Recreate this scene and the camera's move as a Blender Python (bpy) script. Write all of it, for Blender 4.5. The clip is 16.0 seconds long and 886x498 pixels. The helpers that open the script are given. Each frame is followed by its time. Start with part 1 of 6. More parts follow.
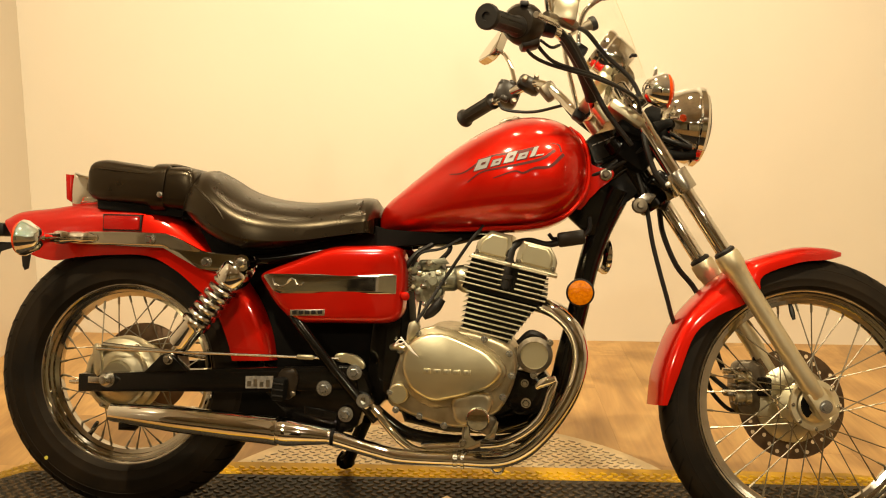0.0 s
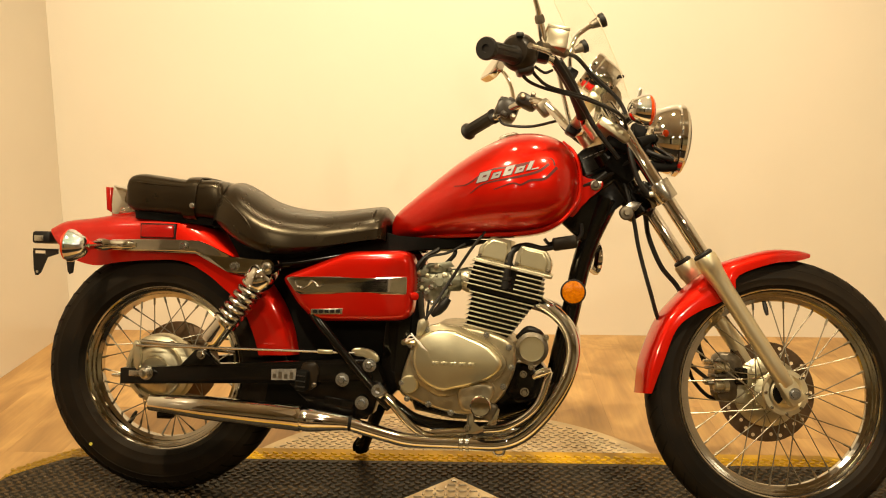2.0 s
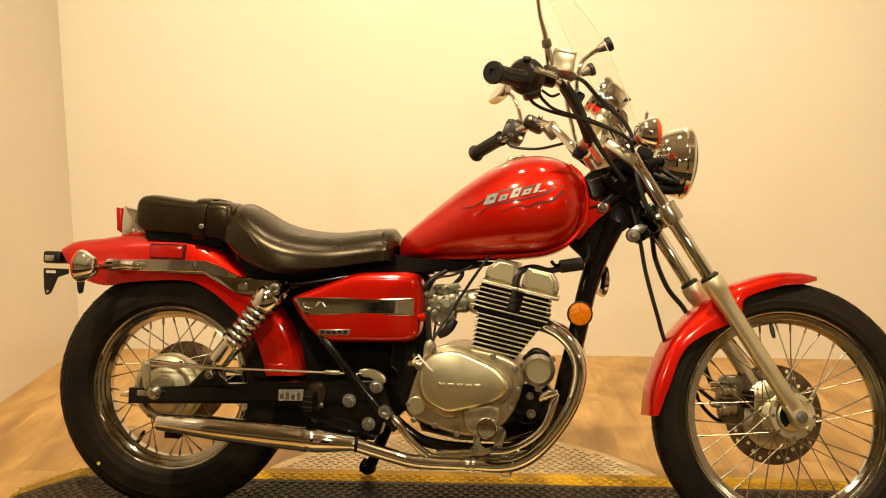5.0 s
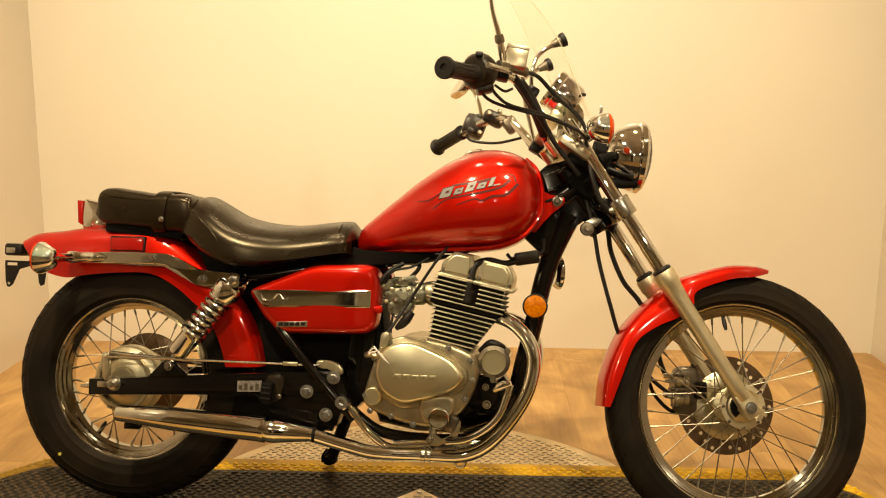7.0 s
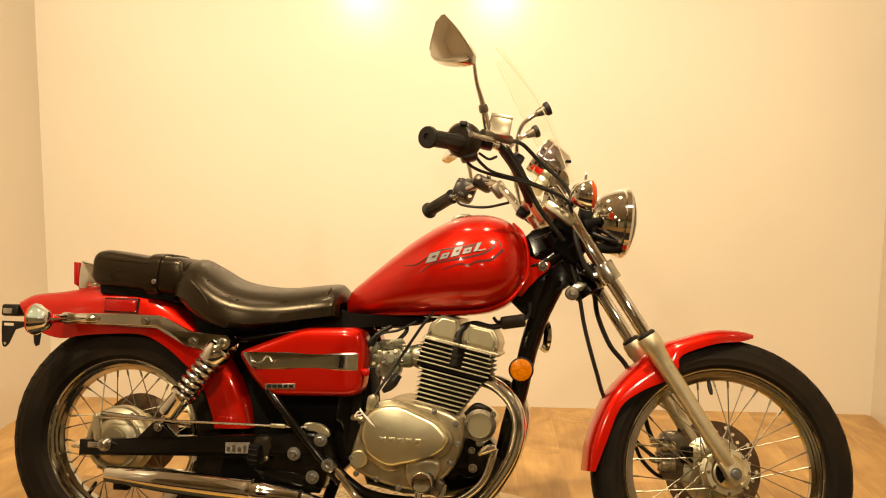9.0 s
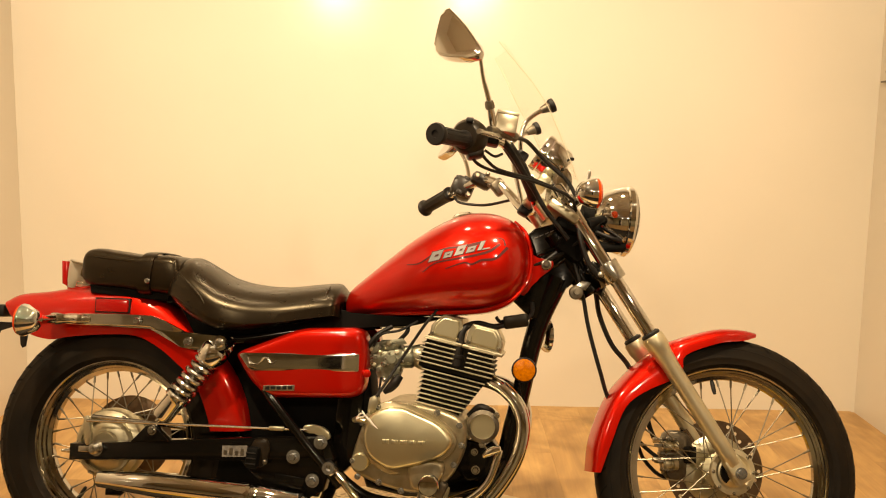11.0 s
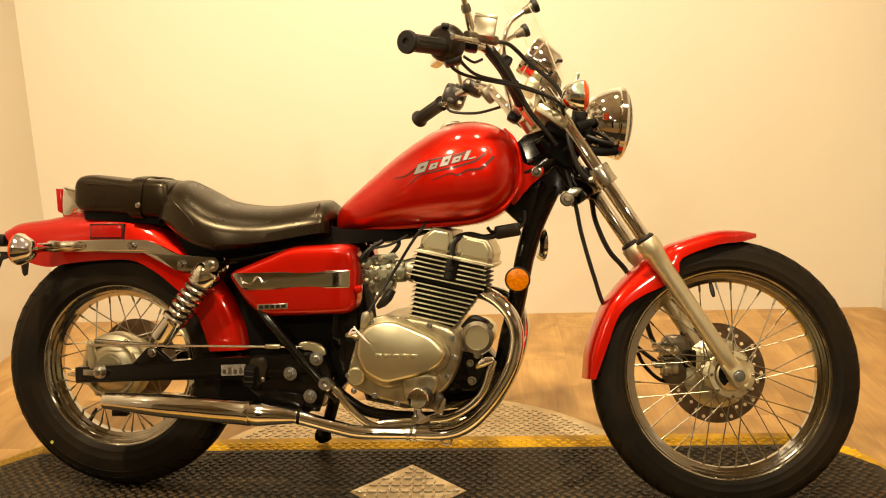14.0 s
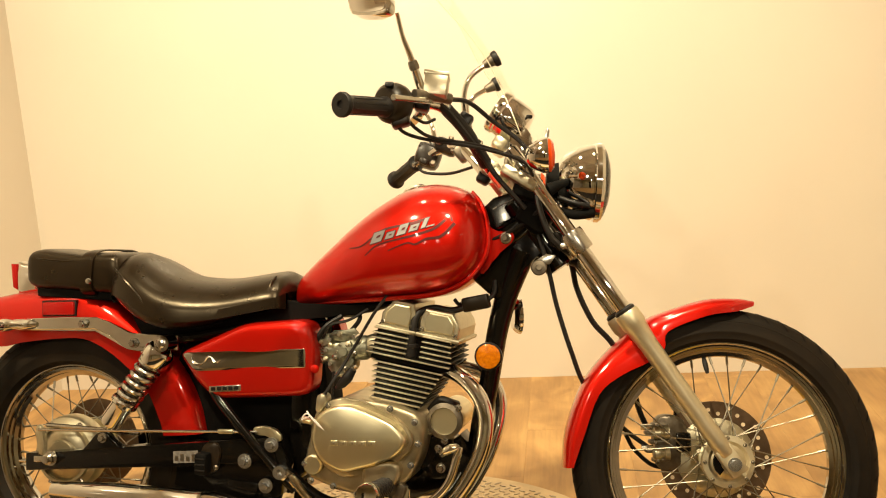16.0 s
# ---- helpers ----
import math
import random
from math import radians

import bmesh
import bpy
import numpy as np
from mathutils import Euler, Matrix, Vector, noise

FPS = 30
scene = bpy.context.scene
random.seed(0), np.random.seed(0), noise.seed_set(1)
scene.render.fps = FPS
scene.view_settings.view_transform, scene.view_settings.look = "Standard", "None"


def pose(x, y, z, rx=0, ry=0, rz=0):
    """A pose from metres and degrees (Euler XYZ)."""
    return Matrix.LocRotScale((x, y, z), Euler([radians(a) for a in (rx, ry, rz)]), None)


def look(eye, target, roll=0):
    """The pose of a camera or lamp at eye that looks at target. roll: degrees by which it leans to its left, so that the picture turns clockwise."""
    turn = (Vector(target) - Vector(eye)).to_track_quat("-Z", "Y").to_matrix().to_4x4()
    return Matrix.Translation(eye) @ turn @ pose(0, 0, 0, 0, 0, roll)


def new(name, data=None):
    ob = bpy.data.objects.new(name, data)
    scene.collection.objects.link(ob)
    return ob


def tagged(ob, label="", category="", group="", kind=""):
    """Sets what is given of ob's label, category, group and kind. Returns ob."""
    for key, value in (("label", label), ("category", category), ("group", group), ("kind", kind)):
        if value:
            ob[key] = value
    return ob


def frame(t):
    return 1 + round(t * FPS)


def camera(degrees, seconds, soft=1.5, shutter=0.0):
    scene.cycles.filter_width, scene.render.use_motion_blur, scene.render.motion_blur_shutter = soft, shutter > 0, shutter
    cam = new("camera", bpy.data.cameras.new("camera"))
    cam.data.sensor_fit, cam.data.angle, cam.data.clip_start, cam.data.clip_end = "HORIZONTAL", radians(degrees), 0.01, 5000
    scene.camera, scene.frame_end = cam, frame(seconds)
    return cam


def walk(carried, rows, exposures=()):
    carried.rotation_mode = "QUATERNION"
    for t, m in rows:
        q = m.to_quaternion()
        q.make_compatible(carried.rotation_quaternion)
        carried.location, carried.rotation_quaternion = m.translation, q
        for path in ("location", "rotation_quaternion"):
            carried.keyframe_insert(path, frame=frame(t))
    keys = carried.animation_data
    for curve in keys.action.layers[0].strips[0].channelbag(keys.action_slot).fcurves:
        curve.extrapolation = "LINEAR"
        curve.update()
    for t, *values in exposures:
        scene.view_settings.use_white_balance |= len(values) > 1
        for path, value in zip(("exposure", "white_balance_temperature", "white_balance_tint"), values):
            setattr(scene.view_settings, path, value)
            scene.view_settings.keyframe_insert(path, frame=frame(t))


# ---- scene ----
# camera and walk
cam = camera(50.2, 16.0, soft=1.1)
METRES = 1.082
ROWS = [
    (0.3, 0.0126, -0.202, 0.01, 0.53, -0.08, 0.26),
    (0.5, 0.0128, -0.204, 0.01, 0.51, -0.07, 0.27),
    (1.0, 0.0141, -0.2042, 0.011, 0.2, 0.24, 0.18),
    (1.5, 0.0138, -0.2047, 0.0109, 0.36, 0.0, 0.38),
    (2.0, 0.0125, -0.2026, 0.0112, 0.66, -0.04, 0.41),
    (2.5, 0.0115, -0.2025, 0.0129, 0.75, 0.17, 0.73),
    (3.0, 0.013, -0.2063, 0.0145, 0.84, 0.68, 0.88),
    (3.5, 0.0114, -0.2096, 0.0155, 1.05, 0.95, 0.66),
    (6.0, 0.0325, -0.216, 0.0182, 1.0, 1.08, 0.01),
    (6.5, 0.0549, -0.2238, 0.0168, 0.66, 0.69, 0.18),
    (7.0, 0.0858, -0.2343, 0.0161, 0.55, 0.68, 0.11),
    (7.5, 0.1403, -0.2457, 0.0305, 1.75, 0.72, -1.35),
    (8.0, 0.1602, -0.2427, 0.0324, 0.84, 1.85, -0.12),
    (8.5, 0.1582, -0.249, 0.0409, 0.86, 3.75, -0.15),
    (9.0, 0.1439, -0.264, 0.0408, 1.38, 3.82, -0.17),
    (11.5, 0.0514, -0.2277, 0.0481, -1.06, 3.4, -0.04),
    (12.0, 0.049, -0.2265, 0.0411, 0.48, 1.34, 0.59),
    (12.5, 0.054, -0.2346, 0.0373, 0.51, 0.09, 1.61),
    (13.0, 0.0578, -0.2351, 0.0405, -0.78, -0.39, 2.64),
    (13.5, 0.0852, -0.2294, 0.0453, -1.9, -0.52, 3.6),
    (14.0, 0.1888, -0.1989, 0.0511, 2.22, -1.82, 2.3),
    (14.5, 0.307, -0.1774, 0.0581, 4.62, -1.95, 1.21),
    (15.0, 0.3625, -0.148, 0.0612, 3.76, -1.36, 2.96),
    (15.5, 0.3793, -0.1059, 0.0737, 3.56, -0.83, 4.09),
]
BASE = pose(0.0014, -1.7887, 0.9754, -11.538, -0.682, 1.076)
START = look((0.011, -1.803, 0.969), (-0.029, 0.158, 0.579), 0.6)
FINISH = look((0.424, -1.782, 1.089), (0.169, 0.167, 0.721), -4.0)
walk(cam, [(0.0, START), (0.1, START)] + [(t, BASE @ pose(METRES * x, METRES * y, METRES * z, 90 + pitch, roll, yaw)) for t, x, y, z, yaw, pitch, roll in ROWS] + [(16.0, FINISH)],
     [(0.0, 0.03, 6770, 8), (3.5, 0.03, 6770, 8), (6.0, -0.05, 6930, 8), (7.5, -0.05, 6930, 8), (9.0, -0.03, 7010, 12), (11.5, -0.09, 7210, 15), (12.0, -0.13, 7360, 16),
      (12.5, -0.07, 7330, 15), (13.0, -0.03, 7100, 12), (14.0, 0.11, 6970, 9), (15.0, 0.11, 6720, 8), (16.0, 0.15, 6520, 8)])

# light: a dim warm showroom, ceiling spots over the photo corner
world = bpy.data.worlds.new("world")
scene.world = world
world.use_nodes = True
world.node_tree.nodes["Background"].inputs[0].default_value = (1.0, 0.82, 0.58, 1)
world.node_tree.nodes["Background"].inputs[1].default_value = 0.006
WARM = (1.0, 0.826, 0.545)


def lamp(name, eye, target, power, size, angle=80, blend=0.8, colour=WARM):
    d = bpy.data.lights.new(name, "SPOT")
    d.energy, d.color, d.shadow_soft_size, d.spot_size, d.spot_blend = power, colour, size, radians(angle), blend
    ob = new(name, d)
    ob.matrix_world = look(eye, target)
    return ob


for sx, sy, sz in ((-0.34, 0.55, 2.75), (0.36, 0.55, 2.75)):
    lamp("spot_light", (sx, sy, sz), (sx * 0.9, sy + 0.12, 0.0), 42, 0.045, 96, 1.0)
for sx, sy in ((-0.80, -0.80), (0.74, -0.80)):
    lamp("spot_light", (sx, sy, 2.75), (sx * 0.8, 1.25, 0.30), 258 if sx < 0 else 214, 0.045, 108, 1.0)
for sx in (-1.06, 0.29):
    lamp("track_light", (sx, -4.7, 2.32), (sx * 0.2 + 0.1, 1.5, 2.15), 120, 0.085, 36, 0.8, (1.0, 0.86, 0.64))
# unseen fill lamps, added to brighten the bike's flank and the end wall
for sx in (-1.4, 1.4):
    lamp("fill_light", (sx, -3.5, 2.80), (sx, -3.1, 0.3), 95, 0.05, 170, 0.3, (1.0, 0.84, 0.58))


# ---- materials ----
def mat(name, base, rough=0.5, metal=0.0, vary=0.0, scale=8.0, bump=0.0, bscale=60.0, coat=0.0, rvary=0.0, coords="Object", stretch=(1, 1, 1), second=None, aniso=0.0, spec=0.5):
    m = bpy.data.materials.new(name)
    m.use_nodes = True
    nt = m.node_tree
    p = nt.nodes["Principled BSDF"]
    p.inputs["Base Color"].default_value = (*base, 1)
    p.inputs["Roughness"].default_value = rough
    p.inputs["Metallic"].default_value = metal
    p.inputs["Coat Weight"].default_value = coat
    p.inputs["Coat Roughness"].default_value = 0.04
    p.inputs["Anisotropic"].default_value = aniso
    p.inputs["Specular IOR Level"].default_value = spec
    tc = nt.nodes.new("ShaderNodeTexCoord")
    mp = nt.nodes.new("ShaderNodeMapping")
    mp.inputs["Scale"].default_value = stretch
    nt.links.new(tc.outputs[coords], mp.inputs[0])

    def noise_at(sc, detail=4.0):
        n = nt.nodes.new("ShaderNodeTexNoise")
        n.inputs["Scale"].default_value, n.inputs["Detail"].default_value = sc, detail
        nt.links.new(mp.outputs[0], n.inputs["Vector"])
        return n.outputs["Fac"]

    if vary or second:
        ramp = nt.nodes.new("ShaderNodeMix")
        ramp.data_type = "RGBA"
        other = second or tuple(c * (1 - vary) for c in base)
        ramp.inputs["A"].default_value, ramp.inputs["B"].default_value = (*base, 1), (*other, 1)
        rng = nt.nodes.new("ShaderNodeMapRange")
        rng.inputs["From Min"].default_value, rng.inputs["From Max"].default_value = 0.35, 0.65
        nt.links.new(noise_at(scale), rng.inputs[0])
        nt.links.new(rng.outputs[0], ramp.inputs["Factor"])
        nt.links.new(ramp.outputs["Result"], p.inputs["Base Color"])
    if rvary:
        rr = nt.nodes.new("ShaderNodeMapRange")
        rr.inputs["From Min"].default_value, rr.inputs["From Max"].default_value = 0.3, 0.7
        rr.inputs["To Min"].default_value, rr.inputs["To Max"].default_value = max(0.02, rough - rvary), rough + rvary
        nt.links.new(noise_at(scale * 2.7), rr.inputs[0])
        nt.links.new(rr.outputs[0], p.inputs["Roughness"])
    if bump:
        b = nt.nodes.new("ShaderNodeBump")
        b.inputs["Strength"].default_value, b.inputs["Distance"].default_value = bump, 0.002
        nt.links.new(noise_at(bscale, 6.0), b.inputs["Height"])
        nt.links.new(b.outputs[0], p.inputs["Normal"])
    return m


RED = mat("red_paint", (0.53, 0.009, 0.004), 0.40, 0.62, 0.05, 3.0, 0.0, 700, coat=1.0, spec=0.1)
RED.node_tree.nodes["Principled BSDF"].inputs["Specular Tint"].default_value = (0.75, 0.10, 0.07, 1)
RED.node_tree.nodes["Principled BSDF"].inputs["Coat Roughness"].default_value = 0.09
CHROME = mat("chrome", (0.80, 0.79, 0.76), 0.045, 1.0, 0.1, 20, rvary=0.02)
RIM = mat("rim_chrome", (0.56, 0.535, 0.48), 0.07, 1.0, 0.15, 20, rvary=0.03)
STEEL = mat("worn_steel", (0.60, 0.58, 0.53), 0.22, 1.0, 0.10, 90, 0.03, 500, rvary=0.06)
ALU = mat("satin_aluminium", (0.80, 0.75, 0.54), 0.34, 1.0, 0.02, 25, 0.0, 600, rvary=0.015)
# cast metal darkened for brown grime and for the shade round the clutch cover
CRANK = mat("stained_shaded_crankcase", (0.52, 0.45, 0.31), 0.40, 0.95, 0.30, 28, 0.06, 500, rvary=0.06)
CAST = mat("cast_aluminium", (0.62, 0.57, 0.42), 0.38, 1.0, 0.08, 50, 0.05, 700, rvary=0.05)
DARKFIN = mat("dark_fin_metal", (0.030, 0.026, 0.019), 0.5, 0.5, 0.3, 60, 0.05, 400)
FORK = mat("fork_lower", (0.74, 0.66, 0.47), 0.42, 0.9, 0.12, 12, 0.04, 400, rvary=0.06)
ZINC = mat("carburettor_metal", (0.40, 0.40, 0.31), 0.42, 0.85, 0.3, 90, 0.2, 200)
BLACK = mat("black_paint", (0.004, 0.0033, 0.0028), 0.15, 0.0, 0.2, 60, 0.0, 300, coat=0.1, rvary=0.03, spec=0.32)
PLASTIC = mat("black_plastic", (0.007, 0.0055, 0.005), 0.40, 0.0, 0.3, 30, 0.1, 400, spec=0.35)
DULL = mat("matt_black", (0.004, 0.0035, 0.003), 0.7, 0.0, 0.3, 30, 0.1, 300, spec=0.12)
HOUSING = mat("brown_black_plastic", (0.016, 0.010, 0.005), 0.36, 0.0, 0.3, 30, 0.05, 400, spec=0.3)
RUBBER = mat("grip_rubber", (0.008, 0.006, 0.005), 0.50, 0.0, 0.3, 30, 0.15, 300, spec=0.4)
TYRE = mat("tyre_rubber", (0.005, 0.0038, 0.0026), 0.58, 0.0, 0.0, 7, 0.12, 160, second=(0.016, 0.0105, 0.0058), spec=0.16)
VINYL = mat("seat_vinyl", (0.010, 0.0060, 0.0030), 0.29, 0.0, 0.2, 15, 0.05, 520, rvary=0.02, spec=0.40)
VINYL.node_tree.nodes["Principled BSDF"].inputs["Specular Tint"].default_value = (1.0, 0.84, 0.60, 1)
RESERVOIR = mat("grey_reservoir", (0.46, 0.41, 0.30), 0.30, 0.80, 0.12, 60, 0.05, 500)
DARKCAST = mat("dark_cast_metal", (0.20, 0.17, 0.13), 0.42, 0.9, 0.3, 90, 0.1, 400)
DISC = mat("brake_disc_steel", (0.20, 0.130, 0.080), 0.38, 0.9, 0.3, 40, 0.08, 200)
WALLPAINT = mat("cream_wall_paint", (0.75, 0.69, 0.595), 0.16, 0.0, 0.03, 2.0, 0.03, 60, rvary=0.02)
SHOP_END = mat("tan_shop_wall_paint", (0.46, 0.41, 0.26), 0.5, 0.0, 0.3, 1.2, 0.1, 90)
DARK_PANEL = mat("dark_reflection_panel", (0.040, 0.034, 0.028), 0.95, 0.0, 0.4, 40, 0.4, 300, spec=0.1)
SHOP = mat("shop_wall_paint", (0.45, 0.39, 0.30), 0.6, 0.0, 0.3, 1.2, 0.1, 90)
CEILPAINT = mat("ceiling_paint", (0.62, 0.56, 0.45), 0.8, 0.0, 0.05, 2.0, 0.1, 90)
MAT_BLACK = mat("black_mat_rubber", (0.006, 0.005, 0.004), 0.5, 0.0, 0.0, 6, 0.15, 200, second=(0.012, 0.009, 0.006), spec=0.3)
# bar rubber lightened for wear and for the light on the bar tops
MAT_WORN_LIT = mat("worn_lit_mat_rubber", (0.080, 0.046, 0.017), 0.5, 0.0, 0.0, 6, 0.15, 200, second=(0.040, 0.028, 0.015), spec=0.4)
YELLOW_DIRTY = mat("dirty_yellow_rubber", (0.66, 0.37, 0.007), 0.55, 0.0, 0.45, 9, 0.15, 200)
MAT_YELLOW = mat("yellow_mat_rubber", (0.86, 0.53, 0.010), 0.5, 0.0, 0.25, 7, 0.15, 200)
TREADBAR = mat("tread_bar_metal", (0.66, 0.56, 0.43), 0.32, 0.75, 0.15, 30, 0.05, 300)
TREADPLATE = mat("tread_plate_metal", (0.80, 0.64, 0.40), 0.45, 0.30, 0.25, 12, 0.1, 200)
# both yellows turn darker and browner towards the left end
for m_ in (YELLOW_DIRTY, MAT_YELLOW):
    nt_ = m_.node_tree
    p_ = nt_.nodes["Principled BSDF"]
    tc_, sep_, rng_, mix_ = (nt_.nodes.new(k) for k in ("ShaderNodeTexCoord", "ShaderNodeSeparateXYZ", "ShaderNodeMapRange", "ShaderNodeMix"))
    mix_.data_type = "RGBA"
    rng_.inputs["From Min"].default_value, rng_.inputs["From Max"].default_value = -0.55, -0.95
    rng_.inputs["To Max"].default_value = 0.75
    old_ = p_.inputs["Base Color"].links[0].from_socket
    mix_.inputs["B"].default_value = (0.16, 0.085, 0.012, 1)
    for a_, b_ in ((tc_.outputs["Object"], sep_.inputs[0]), (sep_.outputs["X"], rng_.inputs[0]), (rng_.outputs[0], mix_.inputs["Factor"]), (old_, mix_.inputs["A"]), (mix_.outputs["Result"], p_.inputs["Base Color"])):
        nt_.links.new(a_, b_)
LOGO = mat("silver_logo", (0.27, 0.265, 0.265), 0.42, 0.4)
SILVER = mat("bright_zinc", (0.56, 0.57, 0.57), 0.26, 0.95, 0.15, 60)
TAGWHITE = mat("white_tag", (0.78, 0.72, 0.68), 0.5)
HOLE = mat("pale_hole", (0.74, 0.58, 0.38), 0.6)
DARKRED = mat("flame_graphic", (0.080, 0.004, 0.003), 0.45, 0.3, coat=0.1)
LABEL = mat("pale_label", (0.22, 0.20, 0.18), 0.5, 0.0, 0.4, 150)
EDGE = mat("acrylic_edge", (0.62, 0.54, 0.40), 0.3)
SPOKE = mat("spoke_steel", (0.30, 0.27, 0.21), 0.38, 1.0, 0.2, 40)
STRIPE = mat("wavy_chrome", (0.72, 0.70, 0.66), 0.08, 1.0, 0.1, 20, 0.12, 9, rvary=0.03)
GREENDOT = mat("yellow_dot_paint", (0.6, 0.55, 0.08), 0.5)


def clear(name, colour, rough=0.05, trans=1.0, alpha=None):
    m = bpy.data.materials.new(name)
    m.use_nodes = True
    p = m.node_tree.nodes["Principled BSDF"]
    p.inputs["Base Color"].default_value = (*colour, 1)
    p.inputs["Roughness"].default_value, p.inputs["Transmission Weight"].default_value = rough, trans
    p.inputs["IOR"].default_value = 1.45
    return m


GLASS = clear("clear_glass", (0.97, 0.97, 0.95), 0.02)
SCREEN = bpy.data.materials.new("clear_acrylic")
SCREEN.use_nodes = True
nt_ = SCREEN.node_tree
tr_, gl_, mx_ = (nt_.nodes.new(k) for k in ("ShaderNodeBsdfTransparent", "ShaderNodeBsdfGlossy", "ShaderNodeMixShader"))
mx_.inputs[0].default_value = 0.03
tr_.inputs[0].default_value = (0.993, 0.987, 0.970, 1)
gl_.inputs["Roughness"].default_value = 0.03
for a_, b_ in ((tr_.outputs[0], mx_.inputs[1]), (gl_.outputs[0], mx_.inputs[2]), (mx_.outputs[0], nt_.nodes["Material Output"].inputs[0])):
    nt_.links.new(a_, b_)
AMBER = mat("amber_lens", (0.64, 0.19, 0.001), 0.25, 0.0, 0.0, 170, 0.5, 170, second=(0.46, 0.115, 0.0005), coat=0.5, spec=0.3)
ORANGE = clear("orange_lens", (0.95, 0.09, 0.01), 0.15, 0.4)
REDLENS = clear("red_lens", (0.46, 0.010, 0.008), 0.15, 0.3)
MIRROR = mat("mirror_glass", (0.86, 0.85, 0.83), 0.02, 1.0)


def wood_material():
    m = bpy.data.materials.new("oak_vinyl_plank")
    m.use_nodes = True
    nt = m.node_tree
    p = nt.nodes["Principled BSDF"]
    tc = nt.nodes.new("ShaderNodeTexCoord")
    info = nt.nodes.new("ShaderNodeObjectInfo")
    add = nt.nodes.new("ShaderNodeVectorMath")
    add.operation = "MULTIPLY_ADD"
    add.inputs[1].default_value = (1, 1, 1)
    sc = nt.nodes.new("ShaderNodeVectorMath")
    sc.operation = "SCALE"
    sc.inputs[0].default_value = (9.1, 5.3, 3.7)
    nt.links.new(info.outputs["Random"], sc.inputs["Scale"])
    nt.links.new(tc.outputs["Object"], add.inputs[0])
    nt.links.new(sc.outputs[0], add.inputs[2])
    mp = nt.nodes.new("ShaderNodeMapping")
    mp.inputs["Scale"].default_value = (4.4, 1.7, 1.0)
    nt.links.new(add.outputs[0], mp.inputs[0])
    n1 = nt.nodes.new("ShaderNodeTexNoise")
    n1.inputs["Scale"].default_value, n1.inputs["Detail"].default_value, n1.inputs["Distortion"].default_value = 1.8, 7.0, 0.8
    nt.links.new(mp.outputs[0], n1.inputs["Vector"])
    ramp = nt.nodes.new("ShaderNodeValToRGB")
    e = ramp.color_ramp.elements
    e[0].position, e[0].color = 0.32, (0.35, 0.195, 0.070, 1)
    e[1].position, e[1].color = 0.68, (0.57, 0.345, 0.132, 1)
    mid = e.new(0.5)
    mid.color = (0.46, 0.266, 0.098, 1)
    nt.links.new(n1.outputs["Fac"], ramp.inputs[0])
    mp2 = nt.nodes.new("ShaderNodeMapping")
    mp2.inputs["Scale"].default_value = (70.0, 3.0, 1.0)
    nt.links.new(add.outputs[0], mp2.inputs[0])
    n2 = nt.nodes.new("ShaderNodeTexNoise")
    n2.inputs["Scale"].default_value, n2.inputs["Detail"].default_value = 1.5, 5.0
    nt.links.new(mp2.outputs[0], n2.inputs["Vector"])
    mix = nt.nodes.new("ShaderNodeMix")
    mix.data_type, mix.blend_type = "RGBA", "OVERLAY"
    mix.inputs["Factor"].default_value = 0.20
    nt.links.new(ramp.outputs[0], mix.inputs["A"])
    nt.links.new(n2.outputs["Fac"], mix.inputs["B"])
    hs = nt.nodes.new("ShaderNodeHueSaturation")
    v = nt.nodes.new("ShaderNodeMapRange")
    v.inputs["To Min"].default_value, v.inputs["To Max"].default_value = 0.95, 1.05
    nt.links.new(info.outputs["Random"], v.inputs[0])
    nt.links.new(v.outputs[0], hs.inputs["Value"])
    nt.links.new(mix.outputs["Result"], hs.inputs["Color"])
    nt.links.new(hs.outputs[0], p.inputs["Base Color"])
    p.inputs["Roughness"].default_value = 0.42
    b = nt.nodes.new("ShaderNodeBump")
    b.inputs["Strength"].default_value, b.inputs["Distance"].default_value = 0.15, 0.001
    nt.links.new(n2.outputs["Fac"], b.inputs["Height"])
    nt.links.new(b.outputs[0], p.inputs["Normal"])
    return m


WOOD = wood_material()


# ---- mesh helpers ----
def part(name, bm, material, parent=None, label="", at=None, sharp=38, smooth=True):
    """Links a bmesh as one mesh object under parent; at bakes a matrix into the mesh."""
    if at is not None:
        bm.transform(at)
    bmesh.ops.recalc_face_normals(bm, faces=bm.faces)
    lim = radians(sharp)
    for f in bm.faces:
        f.smooth = smooth
    for e in bm.edges:
        if len(e.link_faces) == 2 and e.calc_face_angle(0) > lim:
            e.smooth = False
    me = bpy.data.meshes.new(name)
    bm.to_mesh(me)
    bm.free()
    me.materials.append(material)
    ob = new(name, me)
    ob.parent = parent
    if label:
        tagged(ob, label)
    return ob


def spline(pts, per=6, closed=False):
    """Catmull-Rom through pts."""
    v = [Vector(p) for p in pts]
    n = len(v)
    out = []
    for i in range(n if closed else n - 1):
        if closed:
            a, b, c, d = v[i - 1], v[i], v[(i + 1) % n], v[(i + 2) % n]
        else:
            b, c = v[i], v[i + 1]
            a = v[i - 1] if i else b * 2 - c
            d = v[i + 2] if i + 2 < n else c * 2 - b
        for k in range(per):
            t = k / per
            out.append(0.5 * (2 * b + (c - a) * t + (2 * a - 5 * b + 4 * c - d) * t * t + (3 * b - a - 3 * c + d) * t ** 3))
    if not closed:
        out.append(v[-1])
    return out


